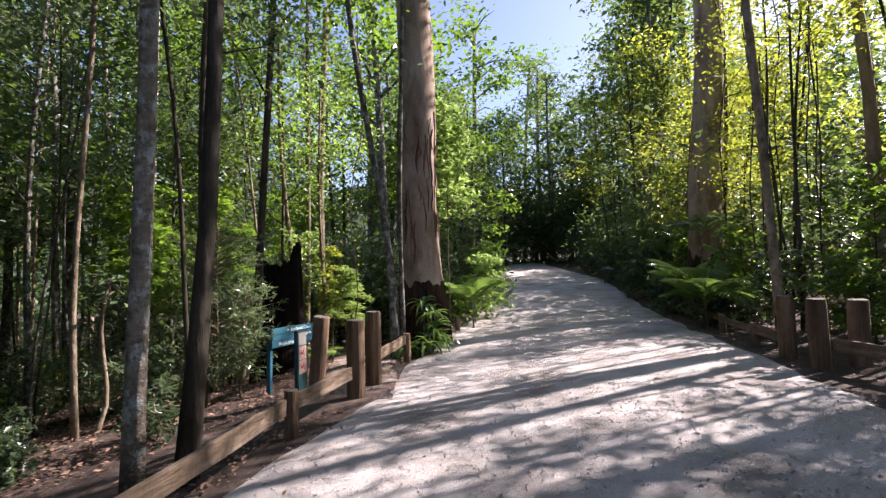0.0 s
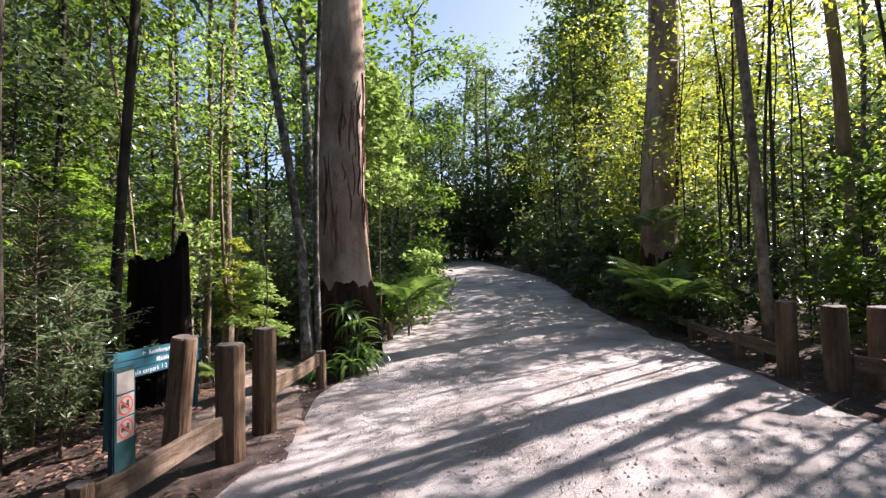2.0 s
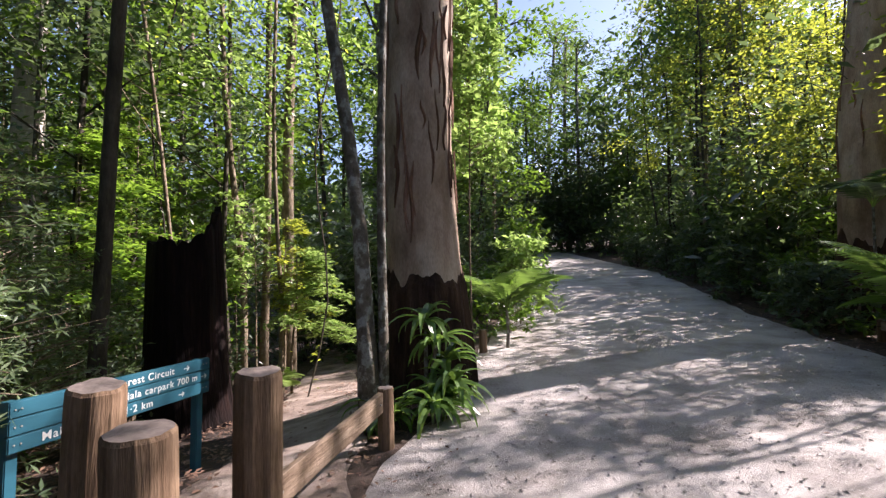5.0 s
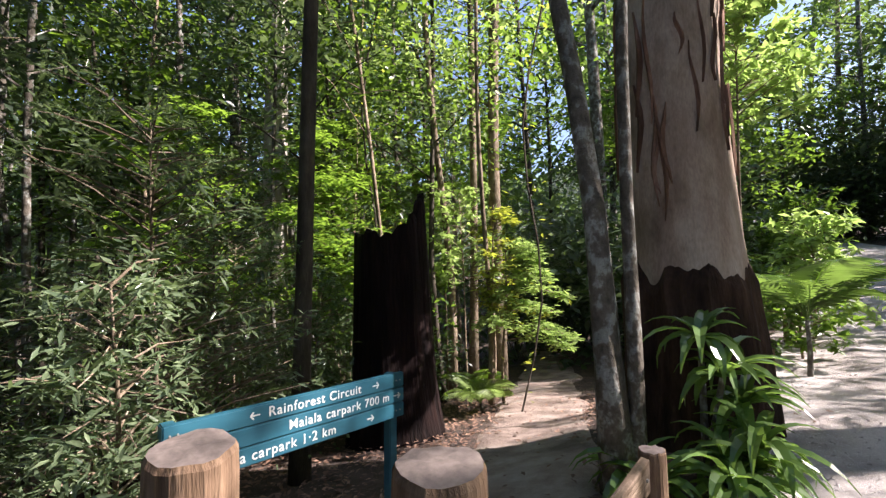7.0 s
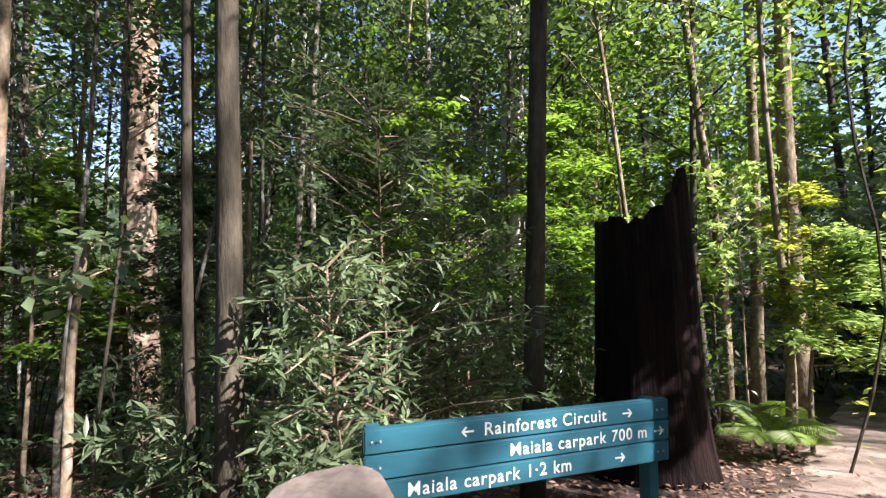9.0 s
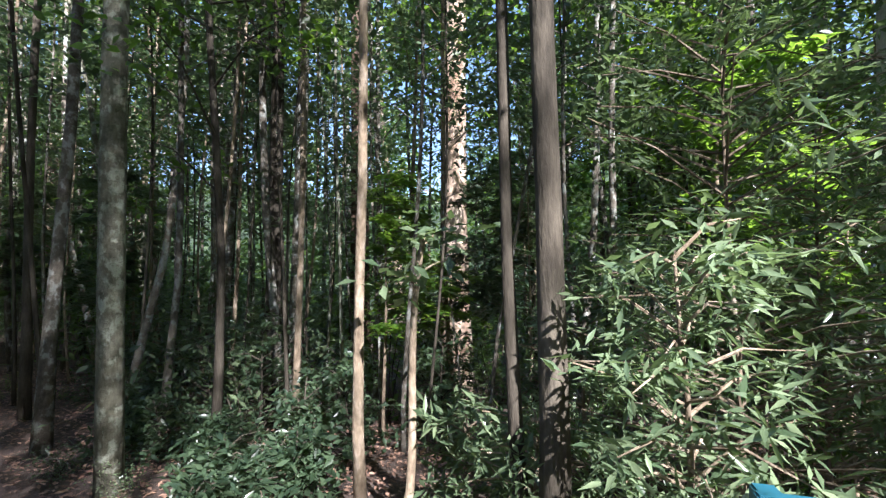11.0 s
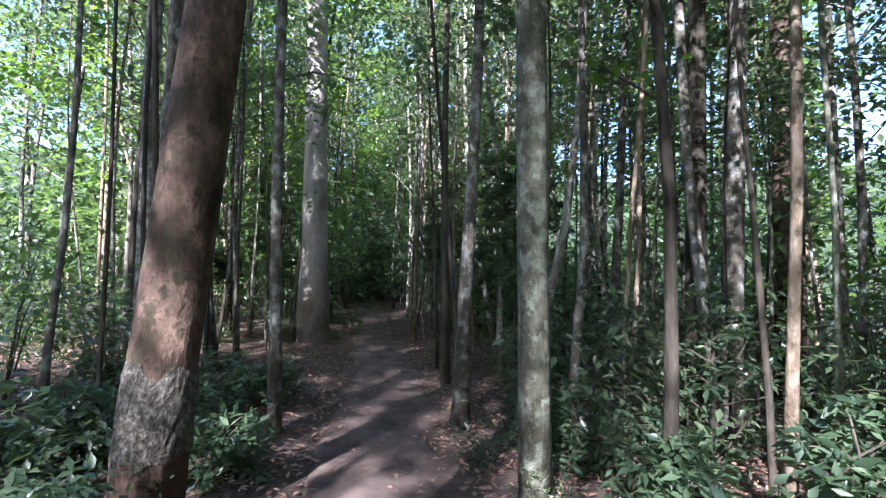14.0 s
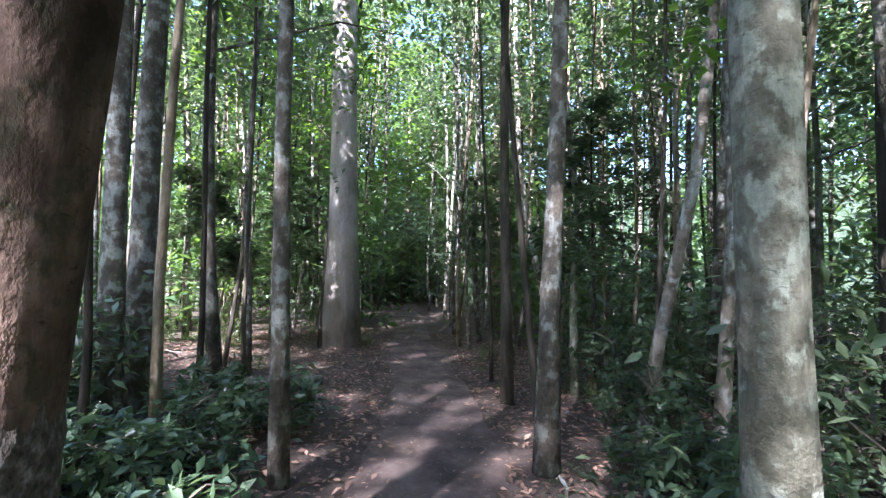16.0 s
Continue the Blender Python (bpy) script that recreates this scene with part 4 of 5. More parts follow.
scatter([copy_thing(p, Matrix()) for p in big_low], spots_in(rng, 20, -1, 17, 45, 52, -9, 2, 1.5) + spots_in(rng, 26, 17, 32, 2, 40, 2, 2, 2.4, lambda x, y: x > 22 or sunward(x, y) > 12), rng, 1.2, 1.7)


# closer growth round the lower path's end, and shade crowns added beside the road
rng2 = np.random.default_rng(911)
scatter([copy_thing(p, Matrix()) for p in west[:6]], spots_in(rng2, 22, -26, -8, -26, -5, 2, 1.0, 1.6, lambda x, y: math.hypot(x + 3.7, y - 3.6) > 11), rng2, 0.85, 1.3)
scatter([copy_thing(p, Matrix()) for p in big_low], spots_in(rng2, 20, -27, -13, -27, -10, 2, 1.3, 1.7) + [(-18.6, -15.2), (-20.0, -17.5), (-17.6, -17.2), (-21.5, -14.5), (-19.5, -12.6)], rng2, 0.8, 1.3)
scatter([copy_thing(p, Matrix()) for p in tall[:3]], spots_in(rng2, 10, -30, -15, -30, -13, 2, 1.2, 2.4) + [(-19.2, -16.2), (-21.8, -19)], rng2, 0.8, 1.1)
# invented trees, placed where their crowns dapple the road and fence with shade
OPEN = "added roadside tree with an open crown that casts dappled shade"
dapple = [slot_tree(150 + i, rng2.uniform(5, 7.5), rng2.uniform(0.025, 0.04), BARK_DARK, LEAF_SUN_TINT, 0.45, 1.7, 10, 30, 0.13, 0.5, OPEN, "roadside_tree", twigs=3) for i in range(3)]
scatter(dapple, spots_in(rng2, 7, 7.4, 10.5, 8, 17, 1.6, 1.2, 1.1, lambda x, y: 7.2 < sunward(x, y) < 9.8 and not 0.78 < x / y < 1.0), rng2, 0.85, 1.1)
airy = [slot_tree(155 + i, rng2.uniform(8.6, 9.6), 0.035, BARK_DARK, LEAF_SUN_TINT, 0.62, 1.7, 9, 28, 0.13, 0.5, OPEN, "roadside_tree", twigs=3) for i in range(2)]
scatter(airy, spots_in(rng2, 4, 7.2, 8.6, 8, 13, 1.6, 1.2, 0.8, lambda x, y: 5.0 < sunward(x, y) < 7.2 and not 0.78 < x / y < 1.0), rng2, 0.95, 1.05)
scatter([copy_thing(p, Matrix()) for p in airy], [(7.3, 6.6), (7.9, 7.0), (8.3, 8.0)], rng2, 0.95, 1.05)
# taller unseen ones, added to shade the ground left of the lower path
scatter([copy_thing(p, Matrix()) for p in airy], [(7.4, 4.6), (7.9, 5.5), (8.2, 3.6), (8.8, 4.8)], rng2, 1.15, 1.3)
scatter([copy_thing(p, Matrix()) for p in dapple], spots_in(rng2, 5, 8.2, 9.6, 13, 19, 1.4, 1.2, 0.8, lambda x, y: 10 < sunward(x, y) < 13.5), rng2, 0.9, 1.05)
scatter([copy_thing(p, Matrix()) for p in tall[1:4]], spots_in(rng2, 14, -26, -10, 4, 30, 2, 2, 2.2), rng2, 0.8, 1.0)
scatter([copy_thing(p, Matrix()) for p in big_low[::2]], [(-3.4, 20.8), (-2.2, 19.6), (-4.6, 22.2), (-5.6, 20.4), (-6.4, 24.0), (-3.9, 24.5)], rng2, 0.9, 1.2)
scatter([copy_thing(p, Matrix()) for p in big_low], spots_in(rng2, 9, 9.6, 12.5, 16, 25, 1.6, 2, 1.3, lambda x, y: 11 < sunward(x, y) < 17), rng2, 1.0, 1.3)
# unseen crowns added to shade the near stretch of road
scatter([copy_thing(p, Matrix()) for p in dapple], spots_in(rng2, 6, 7.5, 12, 2, 8, 1.6, 1.2, 0.9, lambda x, y: -0.5 < sunward(x, y) < 2.2), rng2, 0.9, 1.3)
scatter([copy_thing(p, Matrix()) for p in low], spots_in(rng2, 60, -11, -3.0, -8, 3, 1.0, 0.85, 0.45, lambda x, y: path_gap(x, y) < 4.5), rng2, 0.16, 0.42)
stems = [slot_tree(180 + i, rng2.uniform(8, 11), rng2.uniform(0.022, 0.05), [BARK_PALE, BARK_MOSSY, BARK_GREY, BARK_LICHEN][i % 4], LEAF_DARK, 0.55, 1.1, 7, 20, 0.12, 0.5, ["thin crooked pale stem of a young tree", "thin crooked mossy stem of a young tree"][i % 2], "pole_tree", 0.16, twigs=2) for i in range(6)]
scatter(stems, spots_in(rng2, 64, -17, -4.2, -12, 6, 1.2, 0.95, 0.6, lambda x, y: path_gap(x, y) < 6 and math.hypot(x + 3.7, y - 3.6) > 4.2), rng2, 0.8, 1.3)


def far_woods(n, per, size, seed, label, ring, mat):
    """Crowns of the distant wood, too many to count."""
    r2 = np.random.default_rng(seed)
    spots = []
    while len(spots) < n:
        a, d = r2.uniform(0, 2 * math.pi), r2.uniform(*ring)
        x, y = d * math.sin(a), 6 + d * math.cos(a)
        if y < 66 and road_left(y) - 3 < x < road_right(y) + 3:
            continue
        top = r2.uniform(9, 22) * (0.75 if x > 12 and abs(y - 10) < 16 else 1)
        z = ground(x, y)
        for _ in range(16):
            k = r2.uniform(0, 1)
            w = 3.4 * math.sin(math.pi * (0.12 + 0.8 * k))
            c = np.array([x + r2.normal(0, w * 0.5), y + r2.normal(0, w * 0.5), z + 0.4 + top * k])
            spots.append(c)
    sp = clumps(r2, spots, 2.6, per, 0.7)
    v, f = leaves(r2, sp, size, 0.55)
    tagged(leaf_part("far_woods", v, f, mat), label, "far woods", kind="stuff")


far_woods(2800, 36, 0.8, 31, "dense dark green crowns of the distant forest", (38, 64), LEAF_FAR)



# ---- plants by the gum, the sign and the fence ----
def gloss_shrub(x, y, h, w, n, seed, leaf=None, stem=None, label="leafy shrub with long narrow glossy leaves", size=0.13, per=13, aspect=0.24, lo=0.2):
    r2 = np.random.default_rng(seed)
    e = thing("narrow_leaf_shrub", Matrix.Translation((x, y, ground(x, y) - 0.02)), label, "shrub")
    pts = bent(r2, (0, 0, -0.1), (r2.normal(0, 0.06), r2.normal(0, 0.06), h), 8, 0.03)
    v, f = tube(pts, [0.022 * (1 - 0.75 * i / 7) for i in range(8)], 8)
    mesh_object("stem", v, f, stem or BARK_PALE, e, smooth=True)
    lumps, tips = [], []
    for i in range(n):
        t = lo + (1 - lo) * (i + r2.uniform()) / n
        k = min(6, int(t * 7))
        p = pts[k].lerp(pts[k + 1], t * 7 - k)
        a = i * 2.4 + r2.normal(0, 0.4)
        ln = w * 0.5 * r2.uniform(0.5, 1.15) * (1.1 - 0.55 * t)
        tip = p + Vector((math.cos(a) * ln, math.sin(a) * ln, ln * r2.uniform(0.0, 0.6)))
        midp = p.lerp(tip, 0.5) + Vector((0, 0, 0.05))
        lumps.append(tube([p, midp, tip], [0.008, 0.006, 0.003], 4))
        tips += [tip, p.lerp(tip, 0.75) + Vector(r2.normal(0, 0.06, 3)), p.lerp(tip, 0.5) + Vector(r2.normal(0, 0.07, 3))]
    v, f = join(*lumps)
    tagged(mesh_object("twigwork", v, f, stem or BARK_PALE, e), kind="stuff")
    sp = np.repeat(np.array([tuple(q) for q in tips]), per, 0) + r2.normal(0, 0.03, (len(tips) * per, 3))
    v, f = leaves(r2, sp, size, aspect, 0.1, 1.1)
    leaf_part("foliage", v, f, leaf or LEAF_GLOSS, e)
    return e


gloss_shrub(-3.26, 7.3, 1.75, 1.1, 46, 201, label="thin pale-stemmed shrub with long sunlit narrow leaves", size=0.095, per=15)
gloss_shrub(-4.0, 7.95, 3.0, 2.3, 105, 202, size=0.09, per=15)
gloss_shrub(-3.9, 6.9, 0.95, 1.2, 40, 203, size=0.09, per=15)
gloss_shrub(-4.5, 8.8, 2.9, 2.2, 90, 204, size=0.09, per=15)
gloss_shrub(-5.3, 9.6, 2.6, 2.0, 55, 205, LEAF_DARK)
gloss_shrub(-4.9, 10.6, 2.3, 1.6, 45, 206)
gloss_shrub(-4.7, 6.6, 0.9, 1.0, 22, 207)
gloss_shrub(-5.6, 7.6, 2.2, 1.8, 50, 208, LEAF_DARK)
gloss_shrub(-3.5, 5.6, 0.6, 0.8, 14, 209, LEAF_DARK)
FLOOR = "low dark broad-leaved plant on the forest floor"
for i, (x, y, h, w) in enumerate([(-4.75, -0.1, 0.5, 1.0), (-4.25, 0.45, 0.45, 0.9), (-4.35, 1.2, 0.4, 0.7), (-5.6, -0.7, 0.5, 0.9), (-3.3, 3.0, 0.35, 0.6), (-3.9, 0.5, 0.55, 0.9), (-3.1, 2.4, 0.4, 0.7), (-5.1, -1.0, 0.5, 0.9),
                                  (-7.3, 3.9, 1.5, 1.3), (-8.0, 2.9, 1.4, 1.3), (-7.6, 1.9, 0.8, 1.0), (-6.6, 5.3, 1.1, 1.2), (-7.6, 6.2, 1.4, 1.4), (-8.6, 4.6, 1.3, 1.4), (-7.2, 7.6, 1.5, 1.5), (-9.2, 6.4, 1.6, 1.6), (-8.8, 1.2, 1.0, 1.2), (-9.6, 3.2, 1.4, 1.4), (-5.5, 4.4, 0.5, 0.8), (-6.2, 3.9, 0.6, 0.9), (-5.1, 5.1, 0.5, 0.8), (-6.1, 4.9, 0.8, 1.0), (-6.7, 3.0, 0.6, 0.9), (-4.6, 4.7, 0.4, 0.6), (-7.0, 2.4, 0.5, 0.8), (-3.4, 0.6, 0.5, 0.8), (-2.9, 1.4, 0.5, 0.8), (-3.9, -1.0, 0.6, 1.0)]):
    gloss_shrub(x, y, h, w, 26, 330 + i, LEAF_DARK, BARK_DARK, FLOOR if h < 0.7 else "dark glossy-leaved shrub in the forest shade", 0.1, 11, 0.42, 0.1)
LIME_LABEL = "sunlit lime-green shrub with layered leafy sprays"


def spray_tree(x, y, h, reach, lean, seed, label, nb, leaf):
    """A thin stem carrying flat, level sprays of leaves in storeys."""
    r2 = np.random.default_rng(seed)
    e = thing("spray_tree", Matrix.Translation((x, y, ground(x, y) - 0.02)), label, "shrub")
    pts = bent(r2, (0, 0, -0.1), (0.1, 0.05, h), 8, 0.04)
    v, f = tube(pts, [0.03 * (1 - 0.7 * i / 7) for i in range(8)], 8)
    mesh_object("stem", v, f, BARK_PALE, e, smooth=True)
    lumps, spots = [], []
    for i in range(nb):
        t = 0.42 + 0.58 * (i + 0.5 * r2.uniform()) / nb
        k = min(6, int(t * 7))
        p = pts[k].lerp(pts[k + 1], t * 7 - k)
        a = lean + r2.normal(0, 1.0)
        ln = reach * r2.uniform(0.65, 1.15) * (1.25 - 0.75 * t) * (0.55 + 0.45 * math.cos(a - lean))
        ln = max(0.3, ln)
        d = Vector((math.cos(a), math.sin(a), 0))
        s = Vector((-d.y, d.x, 0))
        line = [p, p + d * ln * 0.5 + Vector((0, 0, 0.1 * ln)), p + d * ln + Vector((0, 0, -0.06 * ln))]
        lumps.append(tube(line, [0.009, 0.006, 0.003], 4))
        for j in range(int(26 * ln) + 6):
            u = 0.25 + 0.75 * r2.uniform()
            q = line[1].lerp(line[2], u * 2 - 1) if u > 0.5 else line[0].lerp(line[1], u * 2)
            c = q + s * r2.normal(0, 0.17 * ln * (1.35 - u)) + Vector((0, 0, r2.normal(0, 0.025)))
            spots += [tuple(c + Vector(r2.normal(0, 0.03, 3))) for _ in range(5)]
    v, f = join(*lumps)
    tagged(mesh_object("twigwork", v, f, BARK_PALE, e), kind="stuff")
    v, f = leaves(r2, spots, 0.12, 0.46, 0.12, 0.55)
    leaf_part("foliage", v, f, leaf, e)


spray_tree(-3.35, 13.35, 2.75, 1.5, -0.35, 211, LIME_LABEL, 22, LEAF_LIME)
spray_tree(-3.75, 13.9, 3.6, 1.3, -0.9, 217, LIME_LABEL, 16, LEAF_SUN_TINT)
FRESH_LABEL = "understorey tree with level sprays of fresh green leaves"
for i, (x, y, h, w) in enumerate([(-6.2, 11.6, 5.0, 2.0), (-7.4, 14.6, 6.6, 2.4), (-5.6, 15.6, 6.0, 2.2), (-8.8, 11.2, 5.6, 2.2), (-4.9, 17.4, 7.0, 2.4), (-9.2, 16.4, 7.0, 2.4), (-6.6, 9.4, 4.6, 1.9), (-7.9, 5.4, 3.8, 1.6), (-9.0, 7.6, 4.6, 2.0), (-10.2, 0.2, 4.2, 2.0), (-8.4, -7.6, 4.4, 2.0), (-6.0, -4.4, 3.2, 1.6), (-12.5, -3.4, 4.5, 2.2)]):
    spray_tree(x, y, h, w, i * 2.1, 600 + i, FRESH_LABEL if i < 8 else "understorey tree with level sprays of dark leaves", 34, LEAF_FRESH if i < 8 else LEAF_DARK)
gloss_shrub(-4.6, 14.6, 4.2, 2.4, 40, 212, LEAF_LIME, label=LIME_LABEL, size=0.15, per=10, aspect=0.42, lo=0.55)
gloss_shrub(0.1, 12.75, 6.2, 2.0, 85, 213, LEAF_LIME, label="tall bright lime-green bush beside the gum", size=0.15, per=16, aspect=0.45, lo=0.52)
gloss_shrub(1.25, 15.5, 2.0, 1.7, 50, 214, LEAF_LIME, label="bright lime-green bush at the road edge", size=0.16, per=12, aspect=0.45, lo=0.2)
gloss_shrub(0.85, 14.0, 1.1, 1.3, 36, 215, LEAF_MID, label="dense green bush at the road edge", aspect=0.4)
gloss_shrub(1.6, 17.3, 2.4, 2.0, 45, 216, LEAF_MID, label="dense green bush at the road edge", aspect=0.4, size=0.16)
for i, (x, y, h) in enumerate([(6.9, 9.4, 1.5), (7.3, 11.2, 2.2), (8.2, 12.6, 2.6), (6.8, 7.4, 1.2), (7.4, 5.8, 2.0), (7.6, 8.2, 2.8), (8.6, 10.0, 3.2), (7.9, 14.8, 2.4), (8.8, 16.6, 2.6), (9.6, 19.0, 2.8)]):
    gloss_shrub(x, y, h, 1.9, 42, 230 + i, [LEAF_DARK, LEAF_MID][i % 2], BARK_DARK, "leafy bush behind the roadside fence", 0.15, 11, 0.42)


EDGE = ["dense dark bush crowding the road edge", "dense green bush crowding the road edge"]
for i in range(17):
    y = 10.8 + i * 1.35
    x = road_right(y) + 0.75 + 0.5 * math.sin(i * 2.1)
    gloss_shrub(x, y, (0.8 if i < 5 else 1.2) + (0.4 if i < 5 else 0.9) * abs(math.sin(i * 1.3)), 1.9, 40, 250 + i, [LEAF_DARK, LEAF_MID, LEAF_DARK][i % 3], BARK_DARK, EDGE[i % 3 == 1], 0.16, 10, 0.45, 0.05)
for i in range(11):
    y = 16.5 + i * 1.6
    x = road_left(y) - 0.7 - 0.4 * math.sin(i * 2.1)
    gloss_shrub(x, y, 1.4 + 1.4 * abs(math.sin(i * 1.3)), 2.1, 44, 280 + i, [LEAF_MID, LEAF_DARK][i % 2], BARK_DARK, EDGE[1 - i % 2], 0.17, 10, 0.45, 0.05)


def hanging_vine(a, b, sag, seed):
    r2 = np.random.default_rng(seed)
    a, b = Vector(a), Vector(b)
    e = thing("hanging_vine", Matrix.Translation(b), "thin woody vine hanging from the trees", "vine", "hanging vines")
    pts = [a.lerp(b, i / 11) - b + Vector((0.14 * math.sin(i * 1.1 + seed), 0.14 * math.cos(i * 0.9 + seed), -sag * math.sin(math.pi * i / 11))) for i in range(12)]
    v, f = tube(pts, [0.016] * 12, 6)
    mesh_object("vine_stem", v, f, BARK_DARK, e)
    sp = clumps(r2, [tuple(p) for p in pts], 0.4, 12, 1.0)
    v, f = leaves(r2, sp, 0.1, 0.5)
    tagged(leaf_part("vine_leaf", v, f, LEAF_SUN_TINT, e), kind="stuff")


for i, (x, y) in enumerate([(7.6, 9.4), (8.2, 10.4), (7.2, 12.0), (8.8, 12.2), (7.0, 8.6), (9.3, 9.0), (6.9, 10.4), (-2.7, 12.6), (-5.6, 12.4)]):
    hanging_vine((x + 0.5, y + 0.3, 9), (x, y, ground(x, y) - 0.05), 0.2, 500 + i)


def arc(a, rise, length, fall, n):
    """A drooping line that starts outward at a rise."""
    out, p, t = [], Vector((0, 0, 0)), rise
    for i in range(n):
        out.append(p.copy())
        p += Vector((math.cos(a) * math.cos(t), math.sin(a) * math.cos(t), math.sin(t))) * length / (n - 1)
        t -= fall / (n - 1)
    return out


def strap_plant(x, y, heads, seed):
    r2 = np.random.default_rng(seed)
    e = thing("strap_leaf_plant", Matrix.Translation((x, y, ground(x, y))), "clump of arching glossy strap-shaped green leaves", "plant", "strap plants")
    for hx, hy, hz in heads:
        v, f = tube([(0, 0, -0.05), (hx * 0.5, hy * 0.5, hz * 0.5), (hx, hy, hz)], [0.03, 0.025, 0.02], 7)
        mesh_object("stem", v, f, BARK_GREY, e)
        for i in range(20):
            line = arc(i * 2.4 + r2.normal(0, 0.3), r2.uniform(0.3, 1.3), r2.uniform(0.32, 0.58), r2.uniform(1.3, 2.9), 7)
            wd = r2.uniform(0.03, 0.05)
            side = (line[1] - line[0]).cross(Vector((0, 0, 1))).normalized()
            vv, ff = [], []
            for k, p in enumerate(line):
                ww = wd * math.sin(math.pi * min(0.97, 0.2 + 0.8 * k / 6))
                q = p + Vector((hx, hy, hz))
                vv += [q + side * ww + Vector((0, 0, ww * 0.5)), q, q - side * ww + Vector((0, 0, ww * 0.5))]
                if k:
                    o = 3 * k
                    ff += [(o - 3, o - 2, o + 1, o), (o - 2, o - 1, o + 2, o + 1)]
            mesh_object("leaf", vv, ff, LEAF_STRAP, e)
    return e


strap_plant(-0.46, 9.75, [(0, 0, 0.95), (0.12, -0.1, 0.72), (0.25, 0.05, 0.5), (0.3, -0.25, 0.32), (0.1, -0.35, 0.25)], 301)
strap_plant(-0.75, 9.15, [(0, 0, 0.1), (-0.15, 0.1, 0.12)], 302)
strap_plant(-0.35, 9.2, [(0, 0, 0.15), (0.15, 0.2, 0.2)], 303)


def palm(x, y, h, n, length, seed, label, leaf=None):
    r2 = np.random.default_rng(seed)
    e = thing("palm", Matrix.Translation((x, y, ground(x, y))), label, "palm", "young palms")
    v, f = tube([(0, 0, -0.1), (0.02, 0.02, h * 0.5), (0, 0, h)], [0.035, 0.028, 0.022], 8)
    mesh_object("stem", v, f, BARK_GREY, e)
    for i in range(n):
        a = i * 2.4 + r2.normal(0, 0.25)
        line = arc(a, r2.uniform(0.95, 1.42), length * r2.uniform(0.75, 1.15), r2.uniform(1.1, 2.0), 17)
        line = [p + Vector((0, 0, h)) for p in line]
        v, f = tube(line, [0.009 * (1 - 0.8 * k / 16) for k in range(17)], 4)
        fr = mesh_object("frond", v, f, LEAF_LIME, e)
        vv, ff = [], []
        for k in range(3, 17):
            p = line[k]
            d = (line[k] - line[k - 1]).normalized()
            s = d.cross(Vector((0, 0, 1))).normalized()
            for sub in (0, 0.5):
                p2 = p.lerp(line[k - 1], sub)
                for sg in (1, -1):
                    ln = length * 0.34 * math.sin(math.pi * (0.18 + 0.8 * (k - sub) / 17)) + 0.04
                    tip = p2 + (s * sg * 0.85 + d * 0.55 + Vector((0, 0, -0.28))) * ln
                    m1 = p2.lerp(tip, 0.45) + Vector((0, 0, 0.05 * ln))
                    wv = d * 0.011 * (length + 0.3)
                    o = len(vv)
                    vv += [p2, m1 + wv, tip, m1 - wv]
                    ff += [(o, o + 1, o + 2), (o, o + 2, o + 3)]
        mesh_object("leaflet_comb", vv, ff, leaf or LEAF_GLOSS, fr)["kind"] = "stuff"
    return e


palm(5.95, 10.65, 0.5, 15, 1.5, 311, "young feathery palm beside the low fence", LEAF_STRAP)
palm(6.6, 11.6, 0.8, 9, 1.2, 312, "young feathery palm beside the low fence", LEAF_MID)
palm(0.72, 12.9, 0.7, 10, 1.3, 313, "young feathery palm arching over the road edge", LEAF_STRAP)
palm(-3.5, 12.7, 0.15, 9, 0.75, 314, "low feathery palm at the path bend", LEAF_LIME)
palm(-4.0, 13.7, 0.2, 8, 0.8, 315, "low feathery palm at the path bend", LEAF_MID)
palm(7.3, 13.2, 2.2, 9, 1.3, 316, "young feathery palm under the roadside gum")


def fallen_stick(x, y, ln, a, seed):
    r2 = np.random.default_rng(seed)
    e = thing("fallen_stick", pose(x, y, ground(x, y) + 0.03, 0, 0, a), "dead bare stick lying on leaf litter", "stick", "fallen sticks")
    pts = [(ln * (i / 6 - 0.5), r2.normal(0, 0.03 * ln), 0.02 + abs(r2.normal(0, 0.015))) for i in range(7)]
    v, f = tube(pts, [0.012 * (1 - 0.6 * i / 6) for i in range(7)], 6)
    mesh_object("stick", v, f, BARK_GREY, e)


for i, (x, y) in enumerate(spots_in(rng, 34, -9, -1.6, -5, 11, 0.5, 0.75, 0.5)):
    fallen_stick(x, y, rng.uniform(0.25, 0.8), rng.uniform(0, 180), 400 + i)


def fallen_log(a, b, r, seed, label):
    r2 = np.random.default_rng(seed)
    p, q = Vector((*a, ground(*a) + r * 0.7)), Vector((*b, ground(*b) + r * 0.6))
    e = thing("fallen_log", Matrix.Translation((p + q) / 2), label, "log", "fallen logs")
    pts = [p.lerp(q, i / 9) - (p + q) / 2 + Vector((0, 0, r2.normal(0, 0.012))) for i in range(10)]
    v, f = tube(pts, [r * (1.05 - 0.3 * i / 9) for i in range(10)], 12, 0.2, seed)
    mesh_object("log_body", v, f, BARK_MOSSY if seed % 2 else STOCKING, e, smooth=True)
    lumps = []
    for i in (3, 6):
        d = Vector(r2.normal(0, 1, 3))
        d.z = abs(d.z) + 0.4
        d.normalize()
        lumps.append(tube([pts[i], pts[i] + d * r * 2.2, pts[i] + d * r * 3.4], [r * 0.3, r * 0.22, r * 0.12], 6))
    v, f = join(*lumps)
    mesh_object("branch_stub", v, f, STOCKING, e)


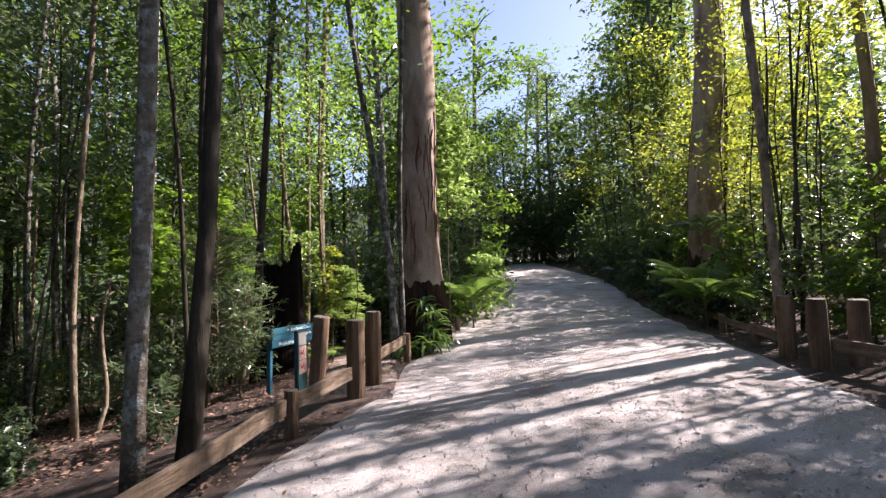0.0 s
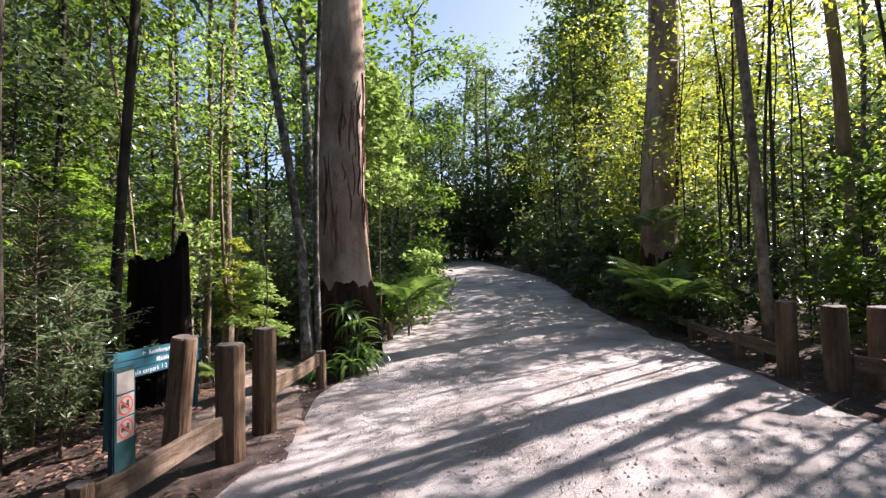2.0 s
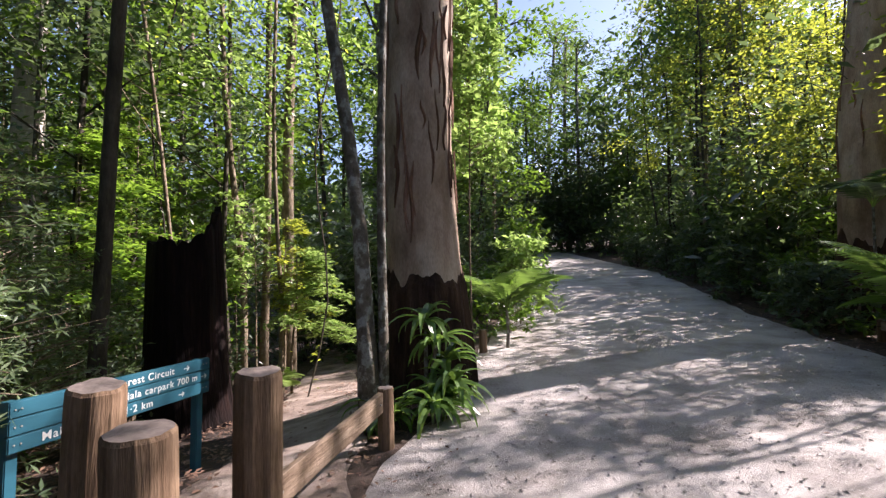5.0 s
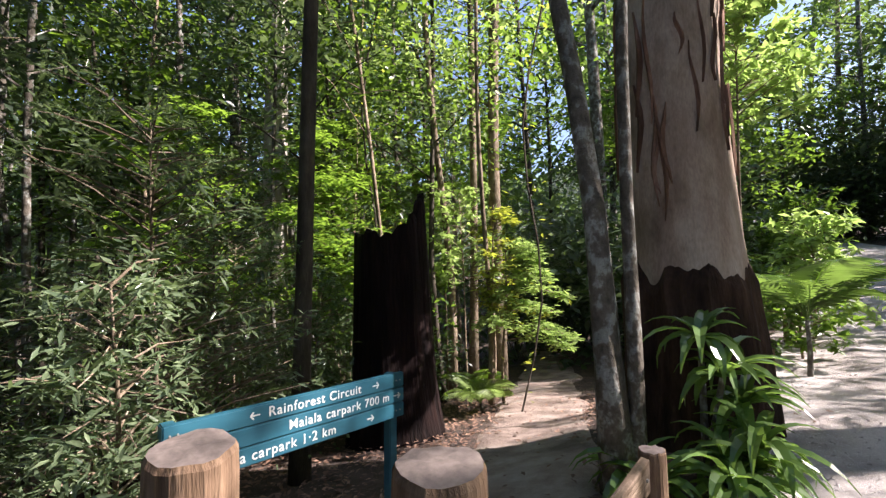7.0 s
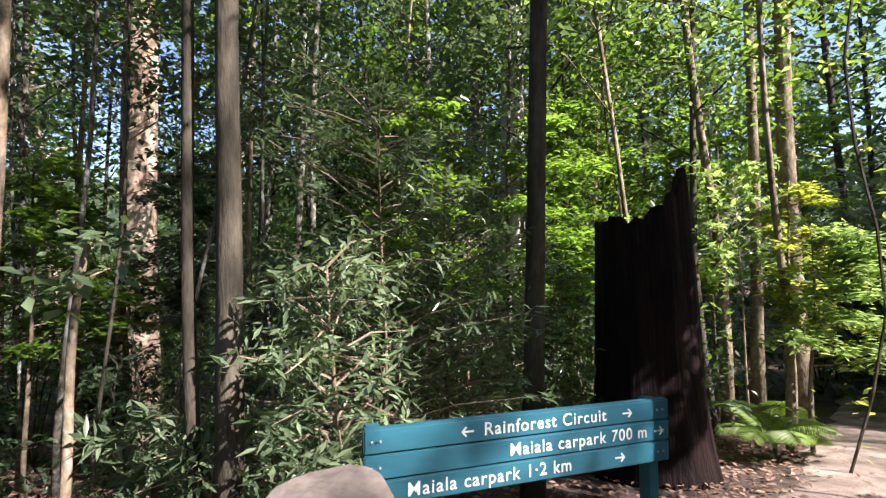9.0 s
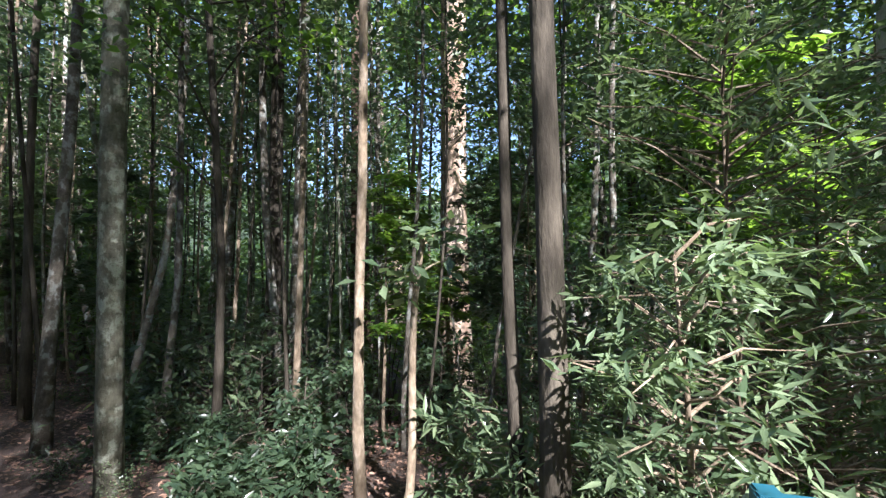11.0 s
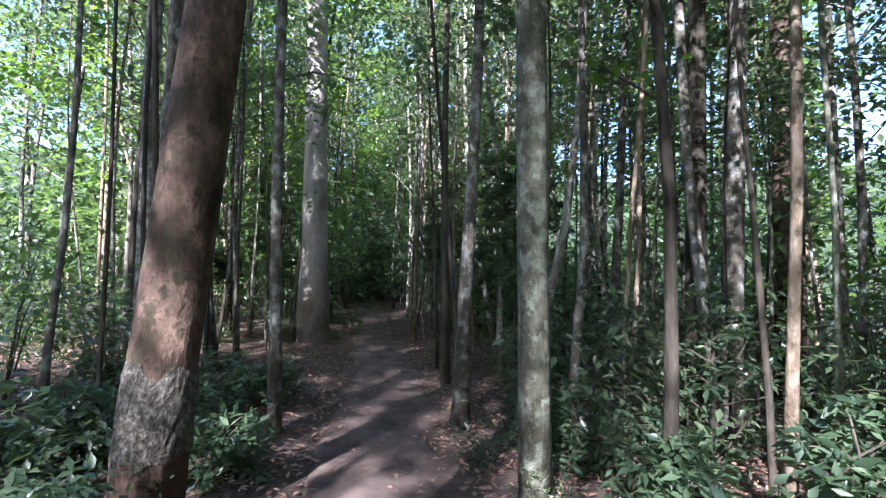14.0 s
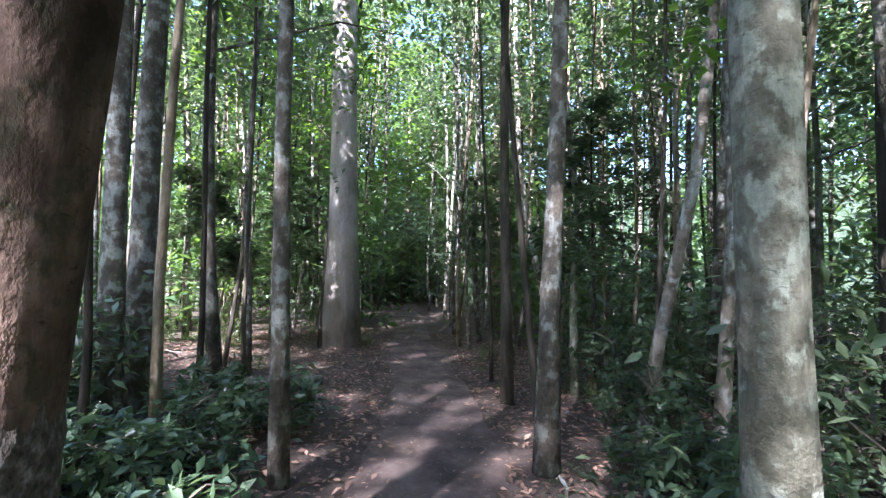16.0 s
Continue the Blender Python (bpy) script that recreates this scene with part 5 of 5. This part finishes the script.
for i, (a, b, r) in enumerate([((-3.35, 0.55), (-4.75, -0.75), 0.10), ((-5.2, -2.6), (-6.9, -2.2), 0.08), ((-9.4, 1.6), (-8.2, 3.2), 0.07), ((-6.9, 4.9), (-7.2, 3.0), 0.06), ((-5.6, 9.0), (-6.9, 7.9), 0.09)]):
    fallen_log(a, b, r, 700 + i, "mossy rotting log lying on leaf litter" if i % 2 else "dark rotting log lying on leaf litter")


# ---- fallen leaves ----
def litter(n, test, name, label, size, seed, box):
    r2 = np.random.default_rng(seed)
    sp = []
    while len(sp) < n:
        x, y = r2.uniform(*box[0]), r2.uniform(*box[1])
        if test(x, y, r2):
            sp.append((x, y, ground(x, y) + r2.uniform(0.012, 0.05)))
    v, f = leaves(r2, sp, size, 0.45, 0.0, 0.45)
    tagged(leaf_part(name, v, f, FALLEN), label, "leaf litter", kind="stuff")


litter(34000, lambda x, y, r: not road_left(y) - 0.1 < x < road_right(y) + 0.1 and r.uniform() < ease(0.3, 0.9, path_gap(x, y)) + 0.16, "leaf_litter", "dry brown fallen leaves covering the forest floor", 0.075, 5, ((-12, -0.6), (-7, 14)))
litter(1300, lambda x, y, r: road_left(y) < x < road_right(y) and r.uniform() < 0.06 + ease(1.0, 0.0, min(x - road_left(y), road_right(y) - x)), "road_leaves", "scattered dry leaves and twigs on the road edge", 0.06, 6, ((-2, 9), (0, 20)))
litter(2500, lambda x, y, r: x > road_right(y) and r.uniform() < 0.5, "leaf_litter", "dry brown fallen leaves along the roadside fence", 0.07, 7, ((5, 9), (1, 18)))


# ---- loose stones on the road ----
def gravel(n, seed):
    r2 = np.random.default_rng(seed)
    base = np.array([(1, 0, 0), (-0.6, 0.8, 0), (-0.5, -0.8, 0.05), (0.05, 0, 0.7)])
    verts, faces = [], []
    while len(verts) < 4 * n:
        y = 1.5 + 14 * r2.uniform() ** 1.5
        x = r2.uniform(road_left(y) + 0.1, road_right(y) - 0.1)
        s, a = r2.uniform(0.006, 0.018), r2.uniform(0, 6.28)
        z = ground(x, y) + 0.03 + 0.03 * math.sin(math.pi * (x - road_left(y)) / (road_right(y) - road_left(y)))
        o = len(verts)
        for p in base * r2.uniform(0.7, 1.3, (4, 3)):
            verts.append((x + s * (p[0] * math.cos(a) - p[1] * math.sin(a)), y + s * (p[0] * math.sin(a) + p[1] * math.cos(a)), z + s * p[2]))
        faces += [(o, o + 1, o + 3), (o + 1, o + 2, o + 3), (o + 2, o, o + 3)]
    tagged(mesh_object("loose_gravel", verts, faces, ROAD), "loose pale gravel strewn over the road", "gravel", kind="stuff")


gravel(9000, 8)
